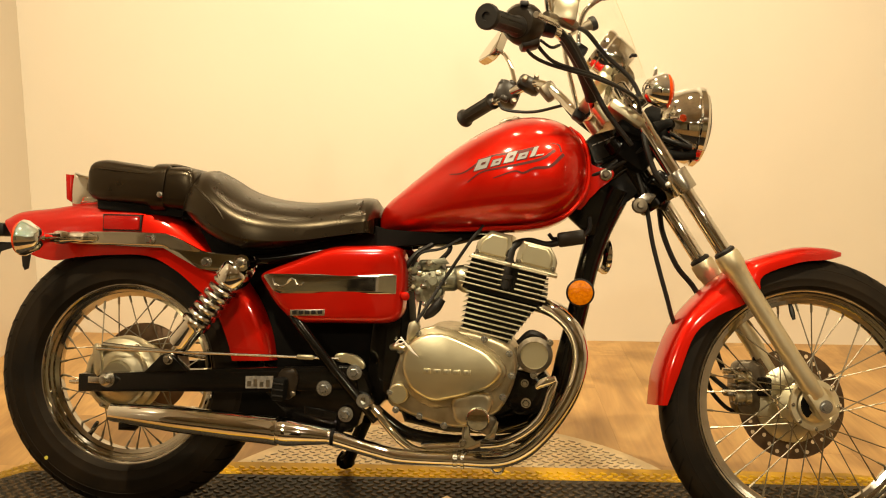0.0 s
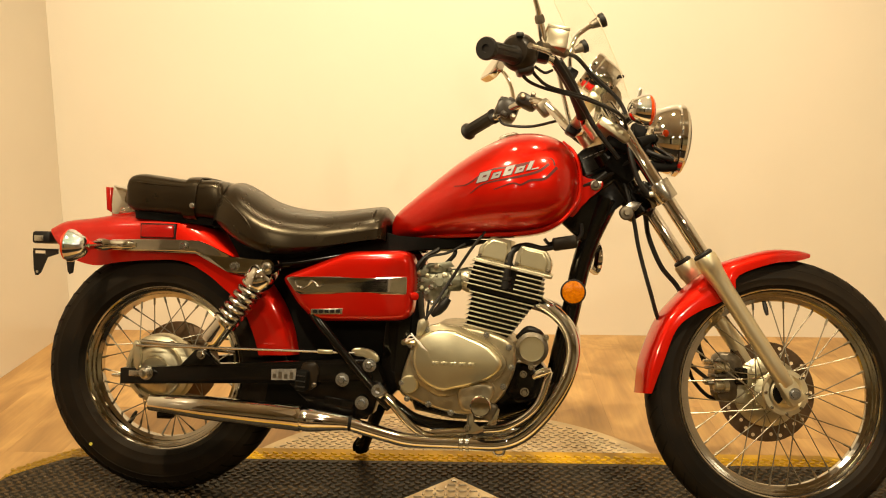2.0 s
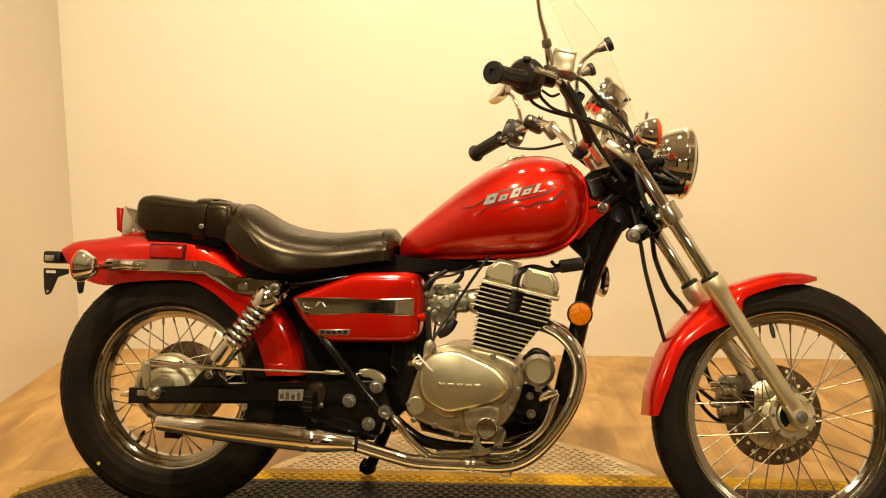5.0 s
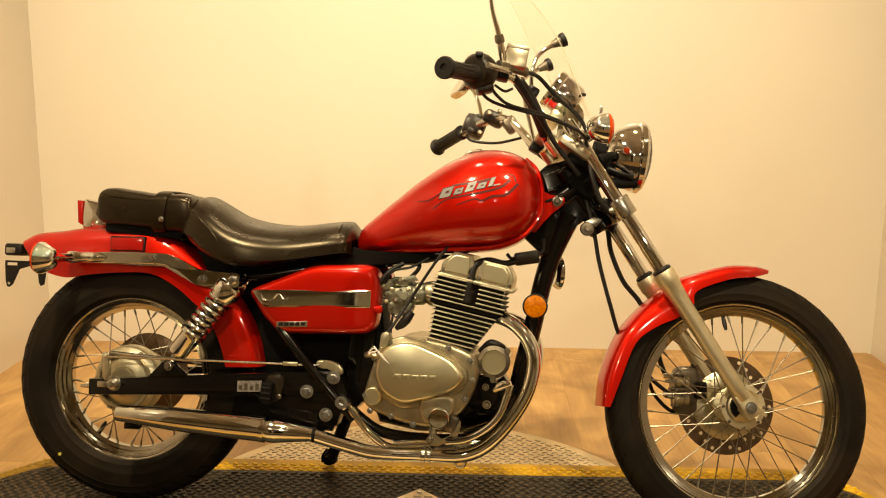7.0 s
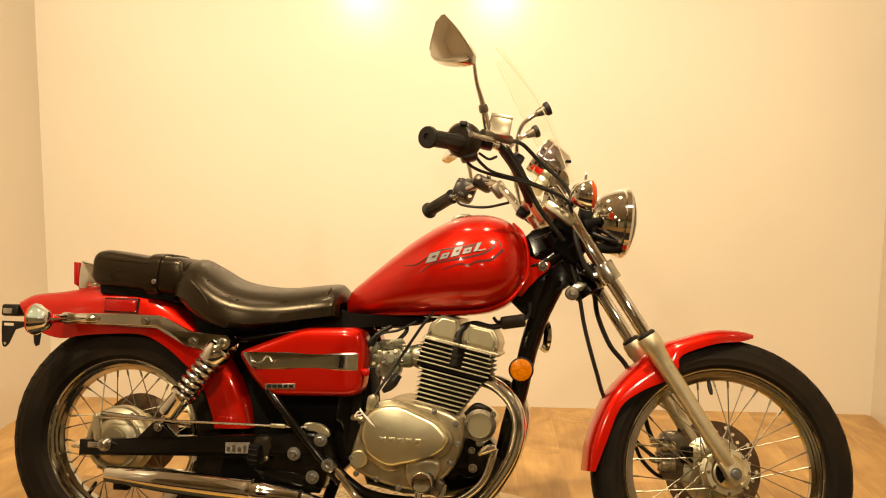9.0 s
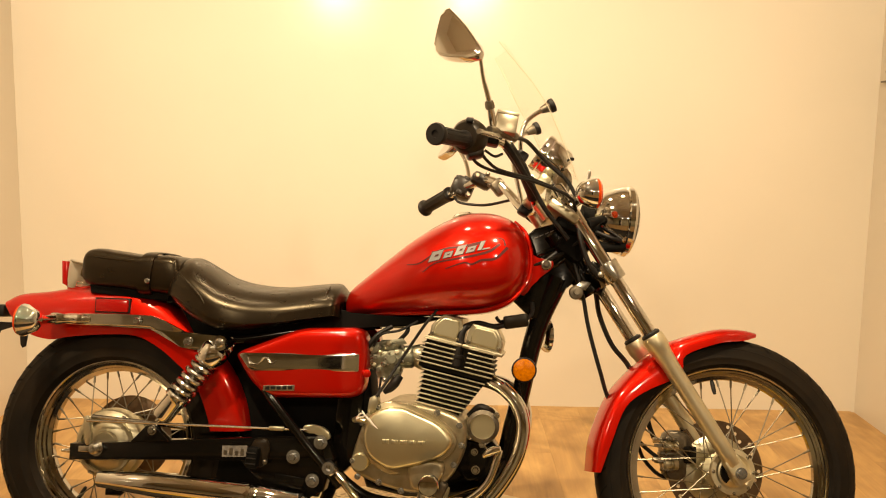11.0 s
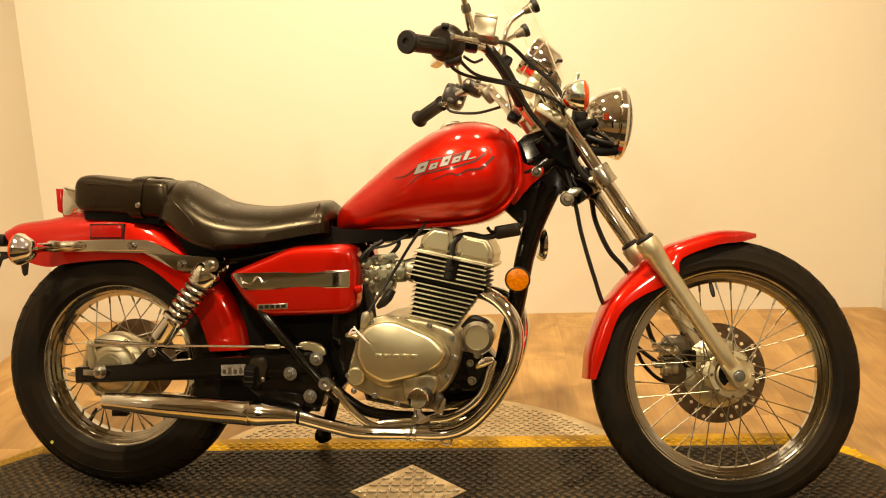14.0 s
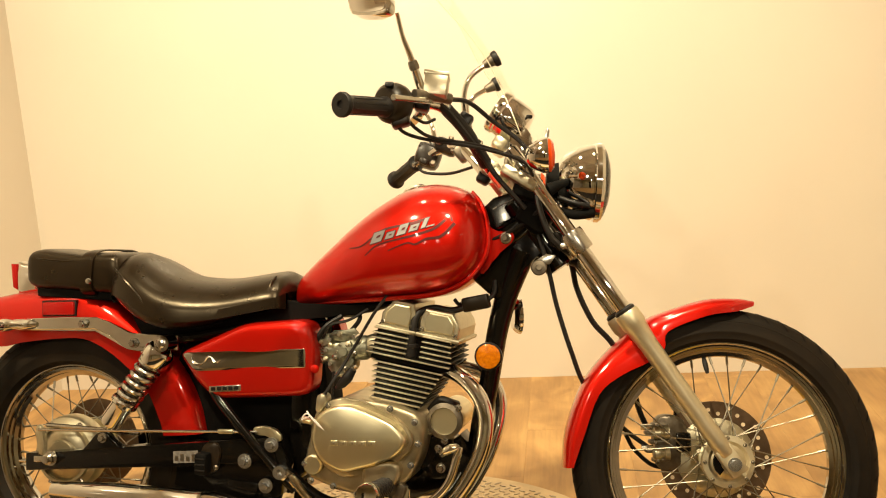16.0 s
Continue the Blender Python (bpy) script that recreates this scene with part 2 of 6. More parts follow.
def smooth_values(xs, ys, at):
    """Values at the places `at` on a smooth curve through (xs, ys)."""
    p = spline([(x, y, 0) for x, y in zip(xs, ys)], 10)
    return np.interp(at, [q.x for q in p], [q.y for q in p])


def skin(bm, rings, closed=True, caps=True):
    """Faces between rings of equally many points."""
    vs = [[bm.verts.new(p) for p in r] for r in rings]
    n = len(vs[0])
    for a, b in zip(vs, vs[1:]):
        for i in range(n if closed else n - 1):
            j = (i + 1) % n
            bm.faces.new((a[i], a[j], b[j], b[i]))
    if caps and closed:
        bm.faces.new(vs[0][::-1])
        bm.faces.new(vs[-1])
    return vs


def tube(path, r, seg=10, per=6, straight=False, bm=None):
    """A round bar along path; r is a number or one number for each point of path."""
    bm = bm or bmesh.new()
    pts = [Vector(p) for p in path] if straight else spline(path, per)
    if isinstance(r, (int, float)):
        rs = [r] * len(pts)
    else:
        rs = np.interp(np.linspace(0, 1, len(pts)), np.linspace(0, 1, len(r)), r)
    rings, side = [], None
    for i, p in enumerate(pts):
        d = (pts[min(i + 1, len(pts) - 1)] - pts[max(i - 1, 0)]).normalized()
        if side is None:
            side = d.orthogonal().normalized()
        side = (side - d * side.dot(d)).normalized()
        up = d.cross(side)
        rings.append([p + (side * math.cos(2 * math.pi * k / seg) + up * math.sin(2 * math.pi * k / seg)) * rs[i] for k in range(seg)])
    skin(bm, rings)
    return bm


def lathe(profile, origin, axis, seg=32, bm=None, ring=False):
    """Turns a profile of (radius, height along axis); ring joins its last point to its first."""
    bm = bm or bmesh.new()
    q = Vector((0, 0, 1)).rotation_difference(Vector(axis))
    o = Vector(origin)
    rings = []
    for k in range(seg):
        a = 2 * math.pi * k / seg
        rings.append([o + q @ Vector((r * math.cos(a), r * math.sin(a), h)) for r, h in profile])
    vs = [[bm.verts.new(p) for p in r] for r in rings]
    n = len(profile)
    for k in range(seg):
        a, b = vs[k], vs[(k + 1) % seg]
        for i in range(n if ring else n - 1):
            j = (i + 1) % n
            bm.faces.new((a[i], a[j], b[j], b[i]))
    if not ring:
        for i, flip in ((0, True), (n - 1, False)):
            if profile[i][0] > 1e-5:
                loop = [v[i] for v in vs]
                bm.faces.new(loop[::-1] if flip else loop)
    bmesh.ops.remove_doubles(bm, verts=bm.verts, dist=1e-6)
    return bm


def plate(outline, y0, y1, bevel=0.0, bm=None, seg=2):
    """A slab with the outline (x, z) between y0 and y1, its edges rounded."""
    bm = bm or bmesh.new()
    a = [bm.verts.new((p[0], y0, p[1])) for p in outline]
    b = [bm.verts.new((p[0], y1, p[1])) for p in outline]
    n = len(a)
    caps = [bm.faces.new(a), bm.faces.new(b[::-1])]
    for i in range(n):
        j = (i + 1) % n
        bm.faces.new((a[i], b[i], b[j], a[j]))
    if bevel:
        es = list({e for f in caps for e in f.edges})
        bmesh.ops.bevel(bm, geom=es, offset=bevel, segments=seg, profile=0.5, affect="EDGES", clamp_overlap=True)
    return bm


def dome(outline, y0, y1, r, bulge=0.0, steps=5, inset=None):
    """A slab with the outline (x, z) from y0 to y1 whose far rim is rounded by r and whose face swells by bulge."""
    inset = r if inset is None else inset
    cx, cz = sum(p[0] for p in outline) / len(outline), sum(p[1] for p in outline) / len(outline)
    size = sum(math.hypot(p[0] - cx, p[1] - cz) for p in outline) / len(outline)
    d = 1 if y1 > y0 else -1
    rings = [[(x, y0, z) for x, z in outline]]
    for k in range(steps + 1):
        a = math.pi / 2 * k / steps
        f = 1 - inset * (1 - math.cos(a)) / size
        rings.append([(cx + (x - cx) * f, y1 - d * r * (1 - math.sin(a)), cz + (z - cz) * f) for x, z in outline])
    f0 = 1 - inset / size
    for g in (0.75, 0.5, 0.25, 0.04):
        rings.append([(cx + (x - cx) * f0 * g, y1 + d * bulge * (1 - g * g), cz + (z - cz) * f0 * g) for x, z in outline])
    bm = bmesh.new()
    skin(bm, rings)
    return bm


def rounded(pts, per=4):
    """A smooth closed (x, z) outline through pts."""
    return [(p.x, p.y) for p in spline([(x, z, 0) for x, z in pts], per, True)]


def rounded_soft(pts, cut=0.012, per=4):
    """The (x, z) outline with its corners cut round."""
    out = []
    n = len(pts)
    for i in range(n):
        a, b, c = (Vector(pts[(i + k) % n]) for k in (-1, 0, 1))
        u, w = (a - b), (c - b)
        p, q = b + u.normalized() * min(cut, u.length * 0.45), b + w.normalized() * min(cut, w.length * 0.45)
        for k in range(per + 1):
            t = k / per
            v = p * (1 - t) ** 2 + b * 2 * t * (1 - t) + q * t * t
            out.append((v.x, v.y))
    return out


def block(cx, cy, cz, sx, sy, sz, bevel=0.003, bm=None, turn=0.0):
    """A box with rounded edges; turn about y in degrees."""
    b2 = bmesh.new()
    bmesh.ops.create_cube(b2, size=1.0)
    b2.transform(Matrix.Diagonal((sx, sy, sz, 1)))
    bmesh.ops.bevel(b2, geom=b2.edges[:], offset=min(bevel, 0.45 * min(sx, sy, sz)), segments=2, profile=0.5, affect="EDGES")
    b2.transform(pose(cx, cy, cz, 0, turn, 0))
    if bm is None:
        return b2
    me = bpy.data.meshes.new("scratch")
    b2.to_mesh(me)
    bm.from_mesh(me)
    bpy.data.meshes.remove(me)
    b2.free()
    return bm


def bolt(x, y, z, r, parent, name="bolt", material=None, at=None, depth=0.012, side=-1):
    """A hexagon bolt with washer facing the camera's side of the machine."""
    bm = lathe([(0, 0), (r * 1.35, 0), (r * 1.35, depth * 0.25), (r * 0.2, depth * 0.25)], (x, y, z), (0, side, 0), 16)
    lathe([(r, 0), (r, depth * 0.8), (r * 0.8, depth), (0, depth)], (x, y, z), (0, side, 0), 6, bm)
    return part(name, bm, material or STEEL, parent, at=at)


# ---- setting ----
def slab(name, x0, x1, y0, y1, z0, z1, material, label, kind="structure"):
    bm = bmesh.new()
    bmesh.ops.create_cube(bm, size=1.0)
    bm.transform(Matrix.Translation(((x0 + x1) / 2, (y0 + y1) / 2, (z0 + z1) / 2)) @ Matrix.Diagonal((x1 - x0, y1 - y0, z1 - z0, 1)))
    return tagged(part(name, bm, material, smooth=False), label, kind=kind)


XL, XR, YB, FLOOR, CEIL = -1.541, 1.666, 1.534, -0.028, 2.9
MAT_DROP = -0.010
slab("wall_back", XL - 0.1, XR + 0.1, YB, YB + 0.1, FLOOR - 0.03, CEIL, WALLPAINT, "smooth cream painted wall behind the motorcycle")
slab("wall_left", XL - 0.1, XL, -1.3, YB, FLOOR - 0.03, CEIL, WALLPAINT, "smooth cream painted side wall of the photo corner")
slab("wall_right", XR, XR + 0.1, -1.3, YB, FLOOR - 0.03, CEIL, WALLPAINT, "smooth cream painted side wall of the photo corner")
slab("wall_west", -4.1, -4.0, -6.0, -1.3, FLOOR - 0.03, CEIL, SHOP, "plain pale wall of the showroom")
slab("wall_east", 4.0, 4.1, -6.0, -1.3, FLOOR - 0.03, CEIL, SHOP, "plain pale wall of the showroom")
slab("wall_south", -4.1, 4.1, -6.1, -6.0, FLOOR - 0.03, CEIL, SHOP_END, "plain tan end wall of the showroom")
slab("door_1", -2.22, -1.74, -6.0, -5.96, FLOOR, 2.1, PLASTIC, "dark doorway in the tan end wall")
slab("trim", -1.74, -1.58, -6.0, -5.95, FLOOR, 2.15, WALLPAINT, "pale door trim on the tan end wall")
slab("wall_north_west", -4.0, XL - 0.1, -1.3, -1.2, FLOOR - 0.03, CEIL, SHOP, "plain pale wall of the showroom")
slab("wall_north_east", XR + 0.1, 4.0, -1.3, -1.2, FLOOR - 0.03, CEIL, SHOP, "plain pale wall of the showroom")
slab("ceiling", -4.1, 4.1, -6.1, YB + 0.1, CEIL, CEIL + 0.1, CEILPAINT, "plain pale showroom ceiling")
rail_strip = tagged(new("wall_rail"), "thin dark metal rail screwed to the cream side wall", "wall rail")
part("strip", block(XR - 0.005, 1.24, 1.231, 0.010, 0.53, 0.007, 0.002), DARKCAST, rail_strip)
part("screw", lathe([(0.005, 0), (0.004, 0.002), (0, 0.0025)], (XR, 1.485, 1.267), (-1, 0, 0), 10), DARKCAST, rail_strip)
floor = slab("floor", -4.1, 4.1, -6.1, YB + 0.1, FLOOR - 0.1, FLOOR - 0.004, WOOD, "warm oak vinyl plank floor")
# added out of view: stands in for dimly lit floor mirrored in the tank
slab("floor_dark_panel", -2.6, 2.6, -1.75, -0.60, FLOOR - 0.004, FLOOR + 0.004, DARK_PANEL, "unseen dark panel on the floor, added to darken the tank's reflections")
# ---- turntable and mat ----
def tread_bars(bm, inside, x0, x1, y0, y1, z, pitch=0.026, length=0.0235, width=0.0095, high=0.0032, turn=32):
    """Small raised bars, turned two ways by turns, on every lattice place that inside() allows."""
    nx, ny = int((x1 - x0) / pitch), int((y1 - y0) / (pitch * 0.62))
    for j in range(ny):
        for i in range(nx):
            x, y = x0 + (i + 0.5 * (j % 2)) * pitch, y0 + j * pitch * 0.62
            if not inside(x, y):
                continue
            a = radians(turn if j % 2 else -turn) if turn < 40 else radians(90 if j % 2 else 0)
            c, s = math.cos(a), math.sin(a)
            lo, hi = [], []
            for u, w in ((-1, 0), (-0.45, -1), (0.45, -1), (1, 0), (0.45, 1), (-0.45, 1)):
                px, py = u * length / 2, w * width / 2
                lo.append(bm.verts.new((x + c * px - s * py, y + s * px + c * py, z)))
                hi.append(bm.verts.new((x + 0.72 * (c * px - s * py), y + 0.72 * (s * px + c * py), z + high)))
            bm.faces.new(hi)
            for k in range(6):
                m = (k + 1) % 6
                bm.faces.new((lo[k], lo[m], hi[m], hi[k]))
    return bm


def sheet(outline, z0, z1, bevel=0.002):
    bm = bmesh.new()
    a = [bm.verts.new((x, y, z0)) for x, y in outline]
    b = [bm.verts.new((x, y, z1)) for x, y in outline]
    n = len(a)
    bm.faces.new(a[::-1])
    top = bm.faces.new(b)
    for i in range(n):
        bm.faces.new((a[i], a[(i + 1) % n], b[(i + 1) % n], b[i]))
    bmesh.ops.bevel(bm, geom=list(top.edges), offset=bevel, segments=2, profile=0.5, affect="EDGES")
    return bm


CX, CY = -0.015, 0.077


def mat_outline(half):
    """The long mat's outline from the points (x, y) of one quarter."""
    q = half + [(-x, y) for x, y in half[::-1]]
    return [(CX + 0.012 + x, CY + y) for x, y in q] + [(CX + 0.012 - x, CY - y) for x, y in q[1:-1]]


def within(poly, x, y):
    ok = False
    for (xa, ya), (xb, yb) in zip(poly, poly[1:] + poly[:1]):
        if (ya > y) != (yb > y) and x < (xb - xa) * (y - ya) / (yb - ya) + xa:
            ok = not ok
    return ok


turntable = tagged(new("turntable"), "round tread plate turntable lying under a long rubber mat", "turntable")
turntable.location.z = MAT_DROP
disc_outline = [(CX + 0.619 * math.cos(2 * math.pi * k / 96), CY + 0.619 * math.sin(2 * math.pi * k / 96)) for k in range(96)]
part("tread_plate", sheet(disc_outline, FLOOR - MAT_DROP, -0.009), TREADPLATE, turntable, "tan steel tread plate disc")
bars = tread_bars(bmesh.new(), lambda x, y: math.hypot(x - CX, y - CY) < 0.595 and y > CY + 0.30, CX - 0.62, CX + 0.62, CY + 0.29, CY + 0.62, -0.0092, 0.027, 0.023, 0.0065, 0.0026)
tagged(part("plate_tread", bars, TREADBAR, turntable), "raised tread bars of the steel plate", kind="stuff")

platform_mat = tagged(new("platform_mat"), "black diamond tread rubber mat with a yellow border", "mat")
platform_mat.location.z = MAT_DROP
# the yellow border tapers away round the cut corners and leaves the short ends black
OUTER = mat_outline([(1.150, 0.0), (1.150, 0.110), (1.143, 0.150), (1.108, 0.208), (1.060, 0.268), (1.030, 0.296), (0.965, 0.315)])
INNER = mat_outline([(1.1485, 0.0), (1.1485, 0.070), (1.137, 0.112), (1.092, 0.165), (1.043, 0.220), (1.020, 0.233), (0.980, 0.237)])
DIAMOND = [(CX + 0.14, CY), (CX, CY + 0.14), (CX - 0.14, CY), (CX, CY - 0.14)]
part("mat_border", sheet(OUTER, -0.0088, -0.0042), YELLOW_DIRTY, platform_mat, "yellow safety border")
part("mat_field", sheet(INNER, -0.0041, -0.0021), MAT_BLACK, platform_mat, "black rubber field")
bars = tread_bars(bmesh.new(), lambda x, y: within(OUTER, x, y) and not within(INNER, x, y), CX - 1.13, CX + 1.15, CY - 0.30, CY + 0.312, -0.0044)
tagged(part("border_tread", bars, MAT_YELLOW, platform_mat), "raised yellow tread bars", kind="stuff")
FIELD = mat_outline([(1.138, 0.0), (1.138, 0.065), (1.126, 0.104), (1.082, 0.157), (1.036, 0.209), (0.980, 0.227)])
bars = tread_bars(bmesh.new(), lambda x, y: within(FIELD, x, y) and abs(x - CX) + abs(y - CY) > 0.15, CX - 1.13, CX + 1.15, CY - 0.28, CY + 0.28, -0.0023)
tagged(part("field_tread", bars, MAT_WORN_LIT, platform_mat), "raised black tread bars", kind="stuff")
inlay = tagged(part("metal_inlay", sheet(DIAMOND, -0.0021, 0.0006, 0.001), TREADPLATE), "square tan tread plate inlay screwed onto the mat", "metal plate")
inlay.location.z = MAT_DROP
bars = tread_bars(bmesh.new(), lambda x, y: abs(x - CX) + abs(y - CY) < 0.125, CX - 0.14, CX + 0.14, CY - 0.14, CY + 0.14, 0.0005, 0.027, 0.022, 0.0065, 0.0030, 90)
tagged(part("inlay_tread", bars, TREADBAR, inlay), kind="stuff")
for dx, dy in ((0.118, 0), (-0.118, 0), (0, 0.118), (0, -0.118)):
    part("screw", lathe([(0.007, 0), (0.006, 0.003), (0, 0.0036)], (CX + dx, CY + dy, 0.0006), (0, 0, 1), 12), STEEL, inlay)

# ---- the motorcycle: x forward, y to its own left, z up in its own leaning plane ----
bike = new("motorcycle")
bike.matrix_world = pose(0.0002, 0.0607, -0.011, 0, 0, -5.87) @ pose(0, 0, 0, -11.64) @ Matrix.Scale(1.012, 4)
tagged(bike, "red cruiser motorcycle with black seats leaning on its side stand", "motorcycle")
A0, AXIS = Vector((0.478, 0, 0.569)), Vector((-0.552, 0, 0.834)).normalized()
STEER = Matrix.Translation(A0) @ Matrix.Rotation(radians(11.5), 4, AXIS) @ Matrix.Translation(-A0)
RA, FA = Vector((-0.717, 0, 0.296)), Vector((0.711, 0, 0.3000))
STEER_W = STEER @ Matrix.Translation(FA + Vector((-0.003, 0, 0))) @ Matrix.Rotation(radians(1.3), 4, AXIS) @ Matrix.Translation(-FA)


def wheel(name, label, c, r, w, rim, rimw, spokes, hub, at, flange_r):
    """Hub, tyre, rim and crossed spokes round the axle at c."""
    W, hw = w / 2, rimw / 2
    bm = lathe([(0.012, -hub - 0.012), (0.022, -hub - 0.012), (0.024, -hub), (flange_r, -hub), (flange_r + 0.002, -hub + 0.003), (flange_r, -hub + 0.006), (0.026, -hub + 0.012),
                (0.024, hub - 0.012), (flange_r, hub - 0.006), (flange_r, hub), (0.022, hub), (0.012, hub + 0.012)], c, (0, 1, 0), 40)
    top = part(name, bm, ALU, bike, label, at)
    prof = [(rim + 0.002, -hw * 1.02)]
    side = r - rim
    for k in range(13):
        a = math.pi * k / 12
        prof.append((rim + side * (0.12 + 0.88 * math.sin(a) ** 0.55), -W * math.copysign(abs(math.cos(a)) ** 0.7, math.cos(a)) * (1.0 if k not in (0, 12) else 0.93)))
    prof.append((rim + 0.002, hw * 1.02))
    # raised rings on the side walls
    fine = []
    for (ra, ya), (rb, yb) in zip(prof, prof[1:] + [prof[-1]]):
        fine.append((ra, ya))
        if abs(ya) > W * 0.7 and abs(yb) > W * 0.7 and abs(rb - ra) > 0.012:
            for u, lift in ((0.40, 0), (0.44, 0.0006), (0.56, 0.0006), (0.60, 0)):
                fine.append((ra + (rb - ra) * u, (ya + (yb - ya) * u) + math.copysign(lift, ya)))
    prof = fine
    prof += [(rim - 0.008, hw * 0.7), (rim - 0.008, -hw * 0.7)]
    part("tyre", lathe(prof, c, (0, 1, 0), 96, ring=True), TYRE, top, "black road tyre", at)
    # slightly raised matt black strips give the tread grooves their shade
    grooves = bmesh.new()
    for k in range(46):
        for sgn in (-1, 1):
            a0 = 2 * math.pi * (k + (0.5 if sgn > 0 else 0)) / 46
            pts = []
            for q in range(7):
                th = radians(34 + 44 * q / 6)
                pr = rim + side * (0.12 + 0.88 * math.sin(th) ** 0.55) + 0.0006
                py = sgn * W * (math.cos(th) ** 0.7) * 1.008
                for da in (-1, 1):
                    a = a0 + 0.085 * q / 6 + da * 0.0024 / r
                    pts.append(grooves.verts.new(c + Vector((pr * math.cos(a), py, pr * math.sin(a)))))
            for q in range(6):
                grooves.faces.new((pts[2 * q], pts[2 * q + 1], pts[2 * q + 3], pts[2 * q + 2]))
    tagged(part("tyre_tread", grooves, DULL, top, at=at), "slanted dark strips on the tyre that stand for shaded tread grooves", kind="stuff")
    ring = [(rim + 0.004, -hw), (rim + 0.006, -hw + 0.003), (rim - 0.003, -hw + 0.008), (rim - 0.010, -hw * 0.62), (rim - 0.013, -hw * 0.5), (rim - 0.020, -hw * 0.28), (rim - 0.022, 0),
            (rim - 0.020, hw * 0.28), (rim - 0.013, hw * 0.5), (rim - 0.010, hw * 0.62), (rim - 0.003, hw - 0.008), (rim + 0.006, hw - 0.003), (rim + 0.004, hw), (rim - 0.001, hw - 0.0005)]
    inner = [(0.003, 0.002), (0.005, 0.006), (0.0105, 0.0075), (0.0115, 0.38 * hw), (0.0165, 0.43 * hw), (0.0175, 0.62 * hw), (0.0255, 0.72 * hw), (0.0272, hw)]
    ring += [(rim - a, hw - b) for a, b in inner] + [(rim - a, -hw + b) for a, b in inner[-2::-1]] + [(rim - 0.001, -hw + 0.0005)]
    part("rim", lathe(ring, c, (0, 1, 0), 96, ring=True), RIM, top, "chrome wheel rim", at, 22)
    ri = rim - 0.026
    mesh = None
    for k in range(spokes):
        a = 2 * math.pi * (k + 0.5) / spokes
        sgn = -1 if k % 2 else 1
        lead = (1 if (k // 2) % 2 else -1) * radians(58)
        p0 = Vector(((flange_r - 0.004) * math.cos(a + lead), sgn * (hub - 0.003), (flange_r - 0.004) * math.sin(a + lead)))
        p1 = Vector((ri * math.cos(a), sgn * hw * 0.12, ri * math.sin(a)))
        d = p1 - p0
        L = d.length
        if mesh is None:
            b2 = lathe([(0.0014, 0), (0.0014, L - 0.016), (0.0026, L - 0.016), (0.0026, L + 0.002)], (0, 0, 0), (0, 0, 1), 6)
            first = part("spoke", b2, SPOKE, top)
            mesh = first.data
            ob = first
        else:
            ob = new("spoke", mesh)
            ob.parent = top
        m = Matrix.Translation(c + p0) @ d.to_track_quat("Z", "Y").to_matrix().to_4x4()
        ob.matrix_basis = (at @ m) if at else m
    # valve stem
    va = radians(98 if at else 236)
    v0 = c + Vector((ri * math.cos(va), 0, ri * math.sin(va)))
    v1 = c + Vector(((ri - 0.032) * math.cos(va), -0.008, (ri - 0.032) * math.sin(va)))
    part("valve", tube([v0, v1], [0.004, 0.0055, 0.0055, 0.0035], 8, 4), RUBBER, top, at=at)
    return top


rear_wheel = wheel("rear_wheel", "spoked rear wheel with drum brake hub", RA, 0.292, 0.112, 0.194, 0.076, 36, 0.045, None, 0.062)
front_wheel = wheel("front_wheel", "spoked front wheel with brake disc", FA, 0.2995, 0.075, 0.231, 0.052, 36, 0.036, STEER_W, 0.040)
part("paint_dot", lathe([(0.004, -0.001), (0.004, 0.001), (0, 0.0012)], RA + Vector((-0.163, -0.0615, -0.186)), (0, -1, 0), 10), GREENDOT, rear_wheel, "small yellow balance dot")

# rear drum, sprocket and brake lever
bm = lathe([(0.0, -0.088), (0.03, -0.088), (0.034, -0.08), (0.058, -0.076), (0.064, -0.07), (0.079, -0.064), (0.083, -0.055), (0.083, -0.03), (0.0, -0.03)], RA, (0, 1, 0), 48)
drum = part("brake_drum", bm, CAST, rear_wheel, "cast aluminium brake drum")
part("drum_rib", lathe([(0.060, -0.082), (0.066, -0.082), (0.066, -0.070), (0.060, -0.070)], RA, (0, 1, 0), 40, ring=True), CAST, rear_wheel)
part("sprocket", lathe([(0.05, 0.058), (0.098, 0.058), (0.104, 0.061), (0.098, 0.064), (0.05, 0.064)], RA, (0, 1, 0), 72, ring=True), DISC, rear_wheel, "dark chain sprocket")
for k in range(6):
    a = k * math.pi / 3
    p = RA + Vector((0.072 * math.cos(a), 0, 0.072 * math.sin(a)))
    bolt(p.x, -0.066, p.z, 0.005, rear_wheel)
# front disc, hub cap and caliper side
bm = lathe([(0.050, 0.061), (0.076, 0.061), (0.077, 0.060), (0.114, 0.060), (0.114, 0.064), (0.050, 0.064)], FA, (0, 1, 0), 64, ring=True)
part("disc_carrier", lathe([(0.036, 0.050), (0.046, 0.046), (0.066, 0.048), (0.080, 0.056), (0.080, 0.0605), (0.036, 0.0605)], FA, (0, 1, 0), 48, ring=True), CAST, front_wheel, "cast carrier of the brake disc", STEER_W)
part("brake_disc", bm, DISC, front_wheel, "brown-grey drilled brake disc", STEER_W)
hole = lathe([(0.0042, 0), (0.0042, 0.0008), (0, 0.0008)], (0, 0, 0), (0, -1, 0), 10)
hole_mesh = None
